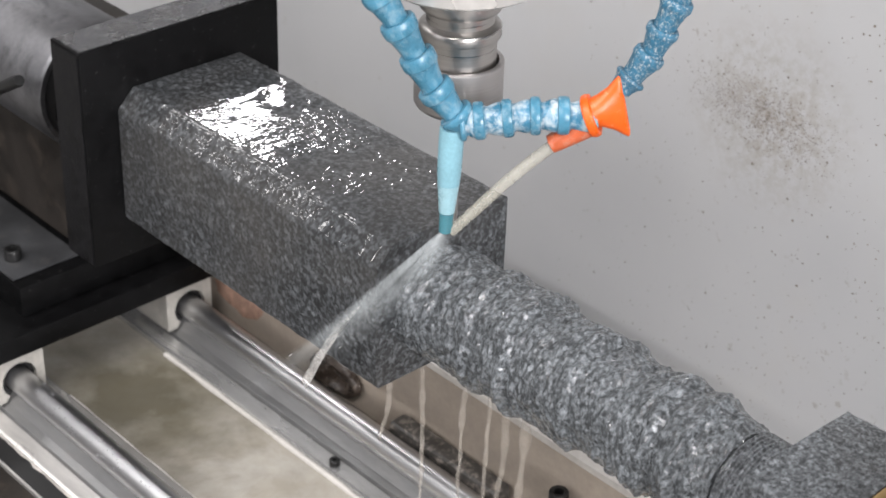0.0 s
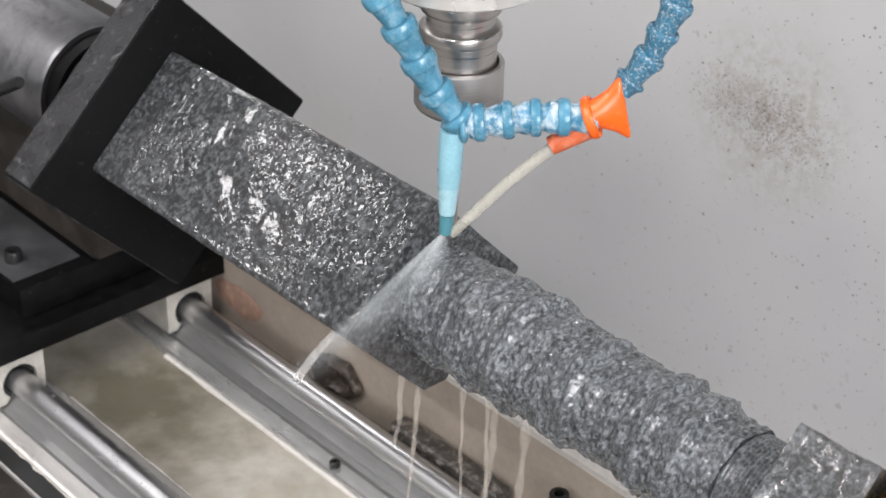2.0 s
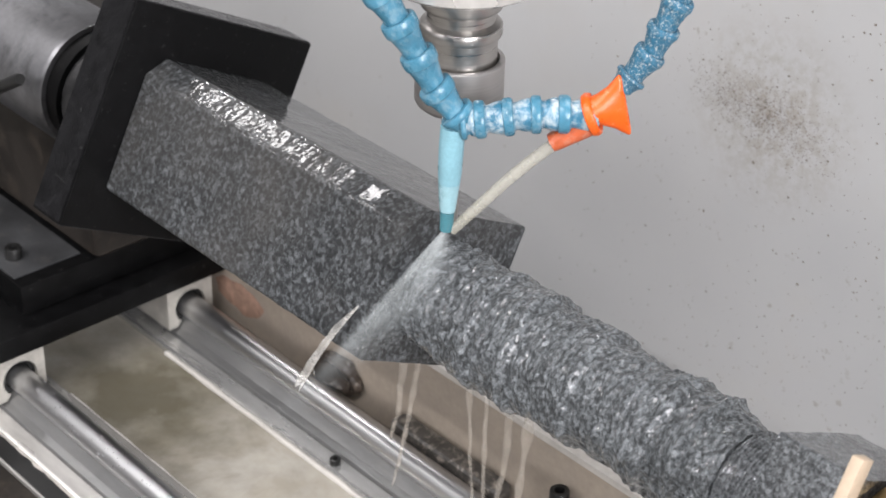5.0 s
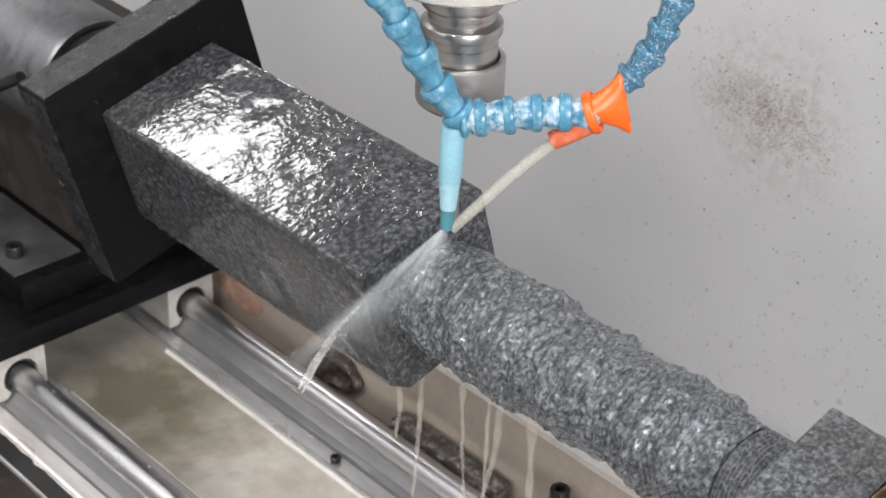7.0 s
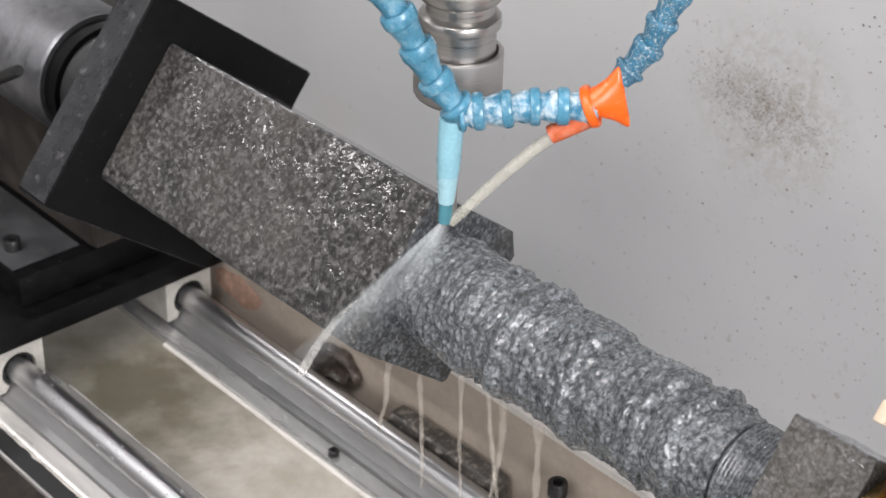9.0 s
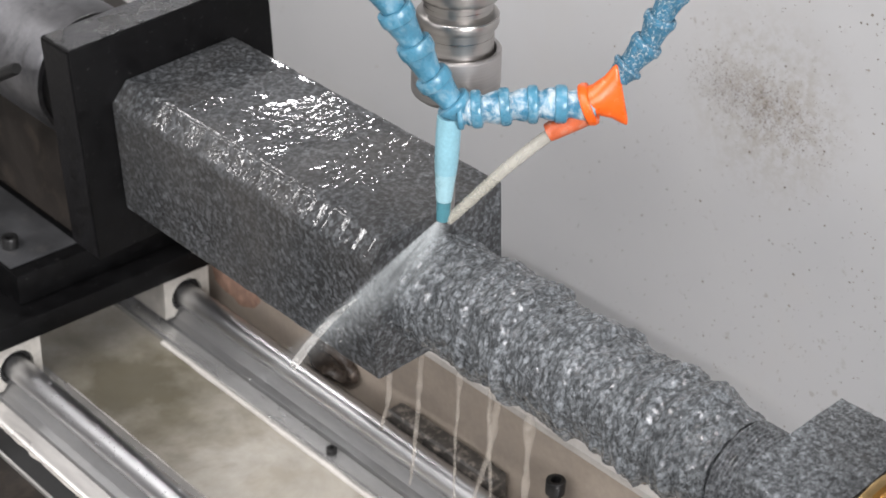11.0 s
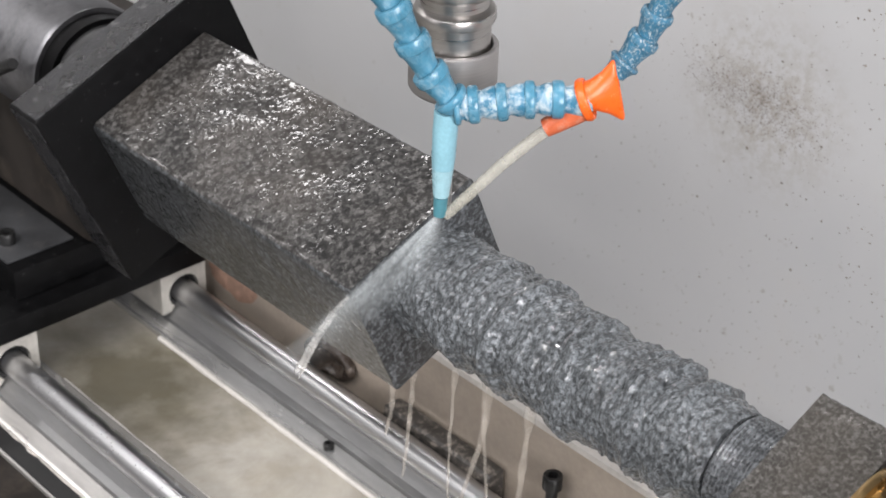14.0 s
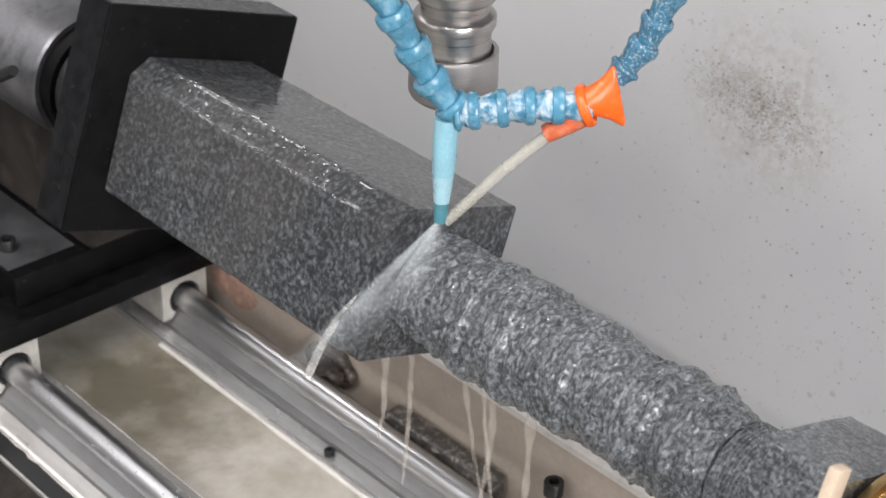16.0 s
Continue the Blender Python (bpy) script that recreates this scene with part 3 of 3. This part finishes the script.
def turned(x0, x1, nx, n):
    """The rough-turned column: tool lips that wind round it, and chipped stone."""
    bm = bmesh.new()
    rows = []
    for i in range(nx + 1):
        x = x0 + (x1 - x0) * i / nx
        f = (x - x0) / (x1 - x0)
        base = 0.0342 - 0.0036 * f
        if f > 0.95:
            base -= 0.0016 * ((f - 0.95) / 0.05)
        row = []
        for k in range(n):
            a = 2 * math.pi * k / n
            c, s = math.cos(a), math.sin(a)
            q = Vector((x, 0.036 * c, 0.036 * s))
            wave = 0.0055 * noise.noise(Vector((c * 1.3, s * 1.3, x * 14))) + 0.0012 * noise.noise(q * 160)
            r = base
            for at, high, rise in LIPS:
                d = x + wave - at
                if -rise < d <= 0:
                    r += high * (1 + d / rise)
                elif 0 < d < 0.0035:
                    r += high * (1 - d / 0.0035)
            near = min(1.0, max(0.0, 0.5 + 1.6 * noise.noise(q * 26 + Vector((9, 0, 2)))))
            r += 0.0017 * near * saw((x + 0.6 * wave) / 0.0105 + a / (2 * math.pi))
            r += 0.0030 * noise.noise(q * 40) + 0.0030 * (0.35 - abs(noise.noise(q * 80 + Vector((3, 1, 0))))) + 0.0010 * noise.noise(Vector((q.x * 1.7, q.y, q.z)) * 190) + 0.0004 * noise.noise(q * 430)
            row.append(bm.verts.new((x, r * c, r * s)))
        rows.append(row)
    for a, b in zip(rows, rows[1:]):
        for k in range(n):
            j = (k + 1) % n
            bm.faces.new((a[k], a[j], b[j], b[k]))
    bm.faces.new(rows[0])
    bm.faces.new(rows[-1])
    return bm


part("turned_column", turned(BLOCK_END - 0.002, 0.4985, 320, 270), M_TURNED, stone, "rough-turned granite column", 60)
ridges = [(0.0297 + 0.00045 * math.sin(2 * math.pi * k / 8), 0.5006 + 0.0024 * k / 8) for k in range(105)]
part("neck", lathe([(0.0, 0.490), (0.0272, 0.490), (0.0272, 0.4998), (0.0294, 0.5002)] + ridges + [(0.0296, 0.5330), (0.0, 0.5330)], 96, "x"), M_NECK, stone, "smooth finely grooved neck", 60)
end = part("end_block", stone_bar(0.5285, 0.5775, 0.0430, 0.0410, 0.0, 0.002, (0.003, 0.003, 0.002, 0.003), 30, 9.0, 0.0009), M_END, stone, "square granite end", 50)
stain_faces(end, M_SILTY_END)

tail = empty("tail_chuck", "three-jaw steel chuck gripping the granite end", "chuck")
part("body", lathe([(0.0, 0.6125), (0.070, 0.6125), (0.073, 0.6155), (0.073, 0.66), (0.071, 0.662), (0.0, 0.662)], 72, "x"), M_JAW_TOP, tail, "polished chuck body")
part("bush", lathe([(0.0, 0.5780), (0.042, 0.5780), (0.045, 0.5795), (0.046, 0.5830), (0.046, 0.5850), (0.042, 0.5856), (0.044, 0.6100), (0.0, 0.6100)], 64, "x"), M_BRASS, tail, "oily bronze bush")
part("shim_strip", box(0.5800, 0.5865, -0.0700, -0.0590, -0.074, 0.058, 0.0012), M_SHIM, tail, "long cream shim strip")
for k in range(3):
    jaw = part("jaw", box(0.5845, 0.6045, 0.026, 0.1290, -0.0120, 0.0120, 0.0015), M_JAW, tail, "dark hardened jaw", m=pose(0, 0, 0, (62.5, 182.5, 302.5)[k]))
    part("jaw_pad", box(0.5835, 0.6050, 0.1295, 0.1405, -0.0118, 0.0118, 0.0035, 3), M_JAW_TOP, jaw, "ground pale steel jaw pad")
    part("jaw_step", box(0.6095, 0.6360, 0.060, 0.1240, -0.0118, 0.0118, 0.003, 3), M_JAW_TOP, jaw, "bright stepped back of the jaw")
    # solid filler coloured black to stand for the shade inside the slot
    part("jaw_web", box(0.6047, 0.6093, 0.060, 0.1130, -0.0100, 0.0100), M_RUBBER, jaw, "filler in the jaw slot, black for the slot's shade")
    for y in (0.080, 0.088, 0.103, 0.111):
        part("jaw_pin", lathe([(0.0, 0.0), (0.0034, 0.0), (0.0032, 0.0010), (0.0021, 0.0018), (0.0, 0.0022)], 16), M_STEEL, jaw, "polished pin end", m=pose(0.5885, y, 0.0118))

# ---- spindle and cutter ----
SX = 0.2757
spindle = empty("spindle", "turned steel tool holder under the spindle nose", "spindle", pose(SX, 0, 0))
part("nose", lathe([(0.0, 0.2078), (0.043, 0.2078), (0.046, 0.2100), (0.046, 0.2400), (0.054, 0.2400), (0.054, 0.42), (0.0, 0.42)], 64), M_ALU, spindle, "bright spindle nose")
part("holder", lathe([(0.0, 0.1450), (0.0205, 0.1450), (0.0205, 0.1755), (0.0226, 0.1766), (0.0229, 0.1774), (0.0229, 0.1822), (0.0222, 0.1832), (0.0190, 0.1850), (0.0190, 0.1905), (0.0224, 0.1928), (0.0229, 0.1940), (0.0229, 0.2020), (0.0222, 0.2032), (0.0, 0.2032)], 72), M_STEEL, spindle, "grooved steel tool holder")
# black ring added where the gap under the nose lies in shade
part("gap_shade_ring", lathe([(0.0, 0.2033), (0.0212, 0.2033), (0.0212, 0.2077), (0.0, 0.2077)], 48), M_BLACK, spindle, "black ring in place of the shaded gap")
part("clamping_nut", lathe([(0.0, 0.1325), (0.0215, 0.1325), (0.0240, 0.1345), (0.0250, 0.1365), (0.0250, 0.1610), (0.0242, 0.1618), (0.0222, 0.1618), (0.0215, 0.1600), (0.0215, 0.1540), (0.0, 0.1540)], 72), M_NUT, spindle, "round clamping nut")
part("cutter", lathe([(0.0, 0.0520), (0.0014, 0.0520), (0.0018, 0.0600), (0.0018, 0.1322), (0.0, 0.1322)], 32), M_STEEL, spindle, "thin tapered steel stone cutter")

# ---- coolant hose ----
hose = empty("coolant_hose", "segmented blue plastic coolant hose splashed with stone slurry", "coolant hose")
SEG = [(0.0060, -0.0040), (0.0080, -0.0030), (0.0092, -0.0005), (0.0094, 0.0020), (0.0088, 0.0050), (0.0078, 0.0078), (0.0076, 0.0092), (0.0090, 0.0112), (0.0094, 0.0150), (0.0068, 0.0152), (0.0064, 0.0130)]
LIP = [(0.0094, 0.0102), (0.0103, 0.0108), (0.0107, 0.0122), (0.0107, 0.0148), (0.0102, 0.0160), (0.0090, 0.0164), (0.0070, 0.0160), (0.0070, 0.0151), (0.0094, 0.0151), (0.0094, 0.0102)]
CONE = [(0.0056, -0.0030), (0.0070, -0.0020), (0.0072, 0.0010), (0.0076, 0.0040), (0.0088, 0.0085), (0.0098, 0.0112), (0.0100, 0.0140), (0.0090, 0.0150), (0.0066, 0.0152), (0.0062, 0.0130)]
RIM = [(0.0096, 0.0104), (0.0102, 0.0110), (0.0104, 0.0124), (0.0102, 0.0144), (0.0094, 0.0153), (0.0080, 0.0156), (0.0070, 0.0151), (0.0095, 0.0150), (0.0096, 0.0104)]
SEG_KIND = [mesh_of("segment", lathe(q, 28), m, 40) for q, m in ((CONE, M_HOSE), (SEG, M_HOSE_PALE), (CONE, M_HOSE_DUSTY))]
LIP_KIND = [mesh_of("lip", lathe(q, 28), m, 40) for q, m in ((LIP, M_HOSE), (LIP, M_HOSE), (RIM, M_HOSE_DUSTY))]


def chain(points, kind):
    """One segment from each point to the next, its lip at the far end."""
    pts = [Vector(q) for q in points]
    for k, (a, b) in enumerate(zip(pts, pts[1:])):
        ob = new("segment", SEG_KIND[kind])
        ob.parent = hose
        lip = new("lip", LIP_KIND[kind])
        lip.parent = ob
        ob.matrix_basis = along(a, b) @ Matrix.Rotation(k * 1.3, 4, "Z") @ Matrix.Diagonal((1, 1, (b - a).length / 0.0158, 1)) @ Matrix.Diagonal((*((0.93, 0.97, 0.86)[kind],) * 2, 1, 1))


chain([(0.3159, -0.0303, 0.1445), (0.3106, -0.0359, 0.1530), (0.3028, -0.0442, 0.1678), (0.2962, -0.0512, 0.1864), (0.2892, -0.0586, 0.2045), (0.2822, -0.0661, 0.2217)], 0)
chain([(0.3602, 0.0167, 0.1533), (0.3484, 0.0042, 0.1530), (0.3385, -0.0062, 0.1522), (0.3285, -0.0169, 0.1502), (0.3182, -0.0278, 0.1483), (0.3130, -0.0333, 0.1473)], 1)
chain([(0.3681, 0.0304, 0.1685), (0.3709, 0.0350, 0.1750), (0.3772, 0.0420, 0.1891), (0.3807, 0.0458, 0.2037), (0.3849, 0.0502, 0.2196), (0.3870, 0.0525, 0.2342)], 2)
part("nozzle", lathe([(0.0, 0.0), (0.0066, 0.0), (0.0068, 0.010), (0.0066, 0.026), (0.0060, 0.0340), (0.0, 0.0340)], 28), M_NOZZLE, hose, "pale blue tapered nozzle", m=along((0.3100, -0.0365, 0.1440), (0.3090, -0.0376, 0.0930)))
part("nozzle_tip", lathe([(0.0, 0.0341), (0.0060, 0.0341), (0.0051, 0.0440), (0.0044, 0.0515), (0.0034, 0.0520), (0.0, 0.0520)], 24), M_NOZZLE_TIP, hose, "milky worn nozzle tip", m=along((0.3100, -0.0365, 0.1440), (0.3090, -0.0376, 0.0930)))
part("outlet_pipe", lathe([(0.0, 0.0521), (0.0040, 0.0521), (0.0037, 0.0640), (0.0, 0.0640)], 20), M_OUTLET, hose, m=along((0.3100, -0.0365, 0.1440), (0.3090, -0.0376, 0.0930)))
part("collar", lathe([(0.0088, -0.0014), (0.0100, -0.0027), (0.0114, -0.0021), (0.0120, 0.0), (0.0114, 0.0021), (0.0100, 0.0027), (0.0088, 0.0014), (0.0088, -0.0014)], 32), M_ORANGE, hose, "orange plastic collar", m=along((0.3603, 0.0169, 0.1535), (0.3703, 0.0259, 0.1595)))
# fan-shaped orange outlet: narrow at the collar, wide and thin at its mouth
bm = bmesh.new()
rings = []
for f, wide, thin in ((0.0, 0.0075, 0.0080), (0.25, 0.0088, 0.0075), (0.6, 0.0125, 0.0055), (0.88, 0.0172, 0.0040), (0.96, 0.0182, 0.0036), (1.01, 0.0174, 0.0030), (1.04, 0.0150, 0.0016)):
    rings.append([bm.verts.new((thin * math.cos(a), wide * math.sin(a), 0.0185 * f)) for a in np.linspace(0, 2 * math.pi, 28, endpoint=False)])
for a, b in zip(rings, rings[1:]):
    for k in range(28):
        j = (k + 1) % 28
        bm.faces.new((a[k], a[j], b[j], b[k]))
bm.faces.new(rings[0])
bm.faces.new(rings[-1])
FAN = Matrix(((0.727, 0.157, 0.668, 0.3600), (-0.686, 0.167, 0.708, 0.0163), (0.0, -0.973, 0.229, 0.1555), (0, 0, 0, 1)))
part("fan_outlet", bm, M_ORANGE, hose, "orange fan-shaped outlet", 40, FAN)
part("tube_socket", lathe([(0.0, 0.0), (0.0052, 0.0), (0.0056, 0.004), (0.0066, 0.022), (0.0, 0.024)], 20), M_RED, hose, "reddish slurry-stained tube socket", m=along((0.3464, 0.0021, 0.1359), (0.3604, 0.0169, 0.1485)))
TUBE = [(0.3500, 0.0060, 0.1392), (0.3471, 0.0029, 0.1351), (0.3400, -0.0047, 0.1254), (0.3315, -0.0137, 0.1132), (0.3235, -0.0222, 0.1001), (0.3137, -0.0326, 0.0842), (0.3108, -0.0357, 0.0795)]
part("clear_tube", tube(TUBE, [0.0035, 0.0035, 0.0034, 0.0033, 0.0032, 0.0031, 0.0029], 20), M_TUBE, hose, "thin yellowed clear tube")

# ---- dark bar and bolt by the trough ----
tagged(part("clamp_bar", box(0.122, 0.236, 0.0860, 0.1030, DECK_Z + 0.0003, -0.2150, 0.004, 3), M_SILT_BAR, None), "slurry-coated steel bar lying along the trough side", "steel bar")
socket_bolt("socket_bolt", pose(0.2905, 0.0925, -0.193), 0.0070, 0.0105, 0.0425, "tall black socket-head bolt in the steel bar")
drain = empty("drain_port", "dark silted drain port low in the trough side", "drain", pose(0.045, 0.1050, -0.2240, 90))
bm = lathe([(0.0, 0.0), (0.022, 0.0), (0.0225, 0.004), (0.020, 0.008), (0.016, 0.0085), (0.012, 0.004), (0.006, 0.002), (0.0, 0.002)], 48)
for v in bm.verts:
    v.co = Vector((v.co.x * 1.30, v.co.y * 0.75, v.co.z))
    v.co *= 1 + 0.22 * noise.noise(v.co * 60) + 0.06 * noise.noise(v.co * 160)
part("mouth", bm, M_DRAIN, drain, "grimy brown drain mouth", 60)

# strip and cover outside the near rail
bm = bmesh.new()
rng = random.Random(11)
a = [bm.verts.new((-0.5 + 0.006 * i, -0.1215 + 0.0022 * noise.noise(Vector((i * 0.55, 0, 0))), DECK_Z + 0.0035)) for i in range(200)]
b = [bm.verts.new((-0.5 + 0.006 * i, -0.1350, DECK_Z + 0.0035)) for i in range(200)]
for i in range(199):
    bm.faces.new((a[i], a[i + 1], b[i + 1], b[i]))
ret = bmesh.ops.extrude_face_region(bm, geom=bm.faces[:])
for v in [g for g in ret["geom"] if isinstance(g, bmesh.types.BMVert)]:
    v.co.z -= 0.0032
tagged(part("rubber_strip", bm, M_RUBBER, None), "ragged black rubber strip beside the rail", "rubber strip")
tagged(part("edge_trim", box(-0.5, 0.7, -0.1385, -0.1365, DECK_Z + 0.0003, DECK_Z + 0.005), M_ALU, None), "thin bright metal trim on the tray", "trim", kind="structure")
tagged(part("way_cover", box(-0.58, 0.7, -0.31, -0.1395, DECK_Z + 0.0003, DECK_Z + 0.004, 0.001), M_BROWN, None), "grimy brown sheet cover beside the rail", "cover")

# ---- water ----
NOZ = Vector((0.3090, -0.0380, 0.0830))
rng = random.Random(3)
spray = empty("water_spray", "fine pale water spray thrown off the cutter", "water spray", Matrix.Translation(NOZ))
FAR_LOW, FAR_HIGH = Vector((0.2440, -0.0960, -0.0320)), Vector((0.2860, -0.0470, 0.0000))
TOWARDS = Vector((0.62, -0.59, 0.52))


def fan_sheet(lift, spread0, spread1, reach, n=22, m=16):
    """A thin curved veil of mist that opens out from the nozzle and fades at its rim."""
    bm = bmesh.new()
    fade = bm.verts.layers.float.new("fade")
    grid = []
    for i in range(n + 1):
        f = i / n
        row = []
        for j in range(m + 1):
            side = j / m
            g = spread0 + (spread1 - spread0) * side
            end = FAR_LOW.lerp(FAR_HIGH, g)
            q = (end - NOZ) * (f * reach * (1 + 0.12 * noise.noise(Vector((g * 4, reach * 9, 0))))) + TOWARDS * (lift * math.sin(f * 2.6) * (1 + 0.3 * noise.noise(Vector((f * 3, g * 4, lift * 90)))))
            v = bm.verts.new(q)
            v[fade] = (1 - f) ** 0.9 * min(1, f * 10) * max(0, 1 - (2 * side - 1) ** 2) ** 1.5
            row.append(v)
        grid.append(row)
    for i in range(n):
        for j in range(m):
            bm.faces.new((grid[i][j], grid[i + 1][j], grid[i + 1][j + 1], grid[i][j + 1]))
    return bm


for lift, g0, g1, reach in ((0.004, -0.25, 1.15, 1.0), (0.008, -0.3, 0.8, 1.15), (0.006, 0.1, 1.5, 0.85), (0.010, -0.35, 0.5, 1.2),
                            (0.007, -0.1, 1.2, 0.6), (0.012, 0.3, 1.7, 0.55), (0.005, -0.15, 0.25, 1.1), (0.009, 0.0, 1.0, 0.45)):
    part("mist_sheet", fan_sheet(lift, g0, g1, reach), M_MIST, spray, "thin veil of mist", 180)
for k in range(36):
    # droplets torn off the spray
    f = rng.random() ** 0.7
    q = (FAR_LOW.lerp(FAR_HIGH, rng.gauss(0.2, 0.40)) - NOZ) * (0.25 + 0.75 * f) + TOWARDS * rng.uniform(0.004, 0.016)
    d = (FAR_LOW - NOZ).normalized() * rng.uniform(0.0008, 0.0030)
    w = rng.uniform(0.00014, 0.00030)
    part("droplet", tube([q, q + d * 0.5, q + d], [w * 0.4, w, w * 0.3], 5), M_DROP, spray, "", 180)

# the stream that runs on from the stone's edge to the rail
stream = empty("water_stream", "cloudy stream of water flung off the stone towards the rail", "water stream", pose(0.2660, -0.0630, 0.0184))
for k, (dx, dz, wide) in enumerate(((0.0, 0.0, 0.0022), (0.0022, -0.003, 0.0009))):
    pts = []
    for i in range(16):
        f = i / 15
        wob = 0.0014 * noise.noise(Vector((f * 4, k * 3, 0)))
        pts.append((-0.040 * f + dx * f + wob, -0.016 * f + 0.4 * wob, -0.052 * f - 0.016 * f * f + dz * f + wob))
    part("strand", tube(pts, [wide * (0.12 + 1.15 * math.sin(min(1.0, i / 7) * 1.9)) * (0.8 + 0.4 * noise.noise(Vector((i * 0.7, k, 3)))) * (0.35 if i == 15 else 1) for i in range(16)], 8), M_STREAM, stream, "", 180)

drips = []
for x, y, z, length in ((0.2560, -0.006, -0.041, 0.115), (0.3140, -0.003, -0.033, 0.15), (0.3185, 0.002, -0.033, 0.12), (0.3490, -0.003, -0.032, 0.14), (0.2390, -0.012, -0.041, 0.075), (0.2860, 0.004, -0.030, 0.13)):
    drip = empty("water_drip", "thin cloudy water strand falling off the stone", "water drip", pose(x, y, z), "water strands under the stone")
    bend = rng.uniform(-0.020, 0.010)
    pts = [(bend * (i / 18) ** 2 + 0.0016 * noise.noise(Vector((i * 0.45, x * 90, 0))), 0.001 * noise.noise(Vector((i * 0.5, x * 90, 5))), -length * i / 18) for i in range(19)]
    wide = rng.uniform(0.0015, 0.0028)
    part("strand", tube(pts, [wide * (1.5 - 1.0 * i / 18) * (0.75 + 0.6 * noise.noise(Vector((i * 0.9, x * 50, 9)))) for i in range(19)], 8), M_DRIP, drip, "", 180)
    drips.append((drip, x, y, z))


def motions():
    turn = [(i * 0.25, pose(0, 0, 0, PHASE + SPEED * i * 0.25 + float(np.interp(i * 0.25, LAG_T, LAG)))) for i in range(65)]
    for thing in (chuck, stone, tail):
        walk(thing, turn)
    sway = random.Random(8)
    walk(spray, [(i * 0.4, Matrix.Translation(NOZ) @ pose(0, 0, 0, sway.gauss(0, 2.2), sway.gauss(0, 2.2), sway.gauss(0, 2.5))) for i in range(41)])
    walk(stream, [(i * 0.4, pose(0.2660 + sway.gauss(0, 0.0015), -0.0630, 0.0184 + sway.gauss(0, 0.002), sway.gauss(0, 2.5), sway.gauss(0, 3.0), sway.gauss(0, 2))) for i in range(41)])
    for drip, x, y, z in drips:
        walk(drip, [(i * 0.4, pose(x + sway.gauss(0, 0.003), y + sway.gauss(0, 0.002), z - abs(sway.gauss(0, 0.006)), sway.gauss(0, 2.5), sway.gauss(0, 3.5), 0)) for i in range(41)])


PHASE, SPEED = 0.69, 66.24
# small unevenness of the turning, in degrees
LAG_T = (0, 2.5, 7.5, 8.5, 9, 11.5, 13.5, 14.5, 15, 15.5, 16)
LAG = (-1, 0.8, 1.2, -5, -5, -5.8, -5.2, -4, -4.5, -6, 0.5)
motions()
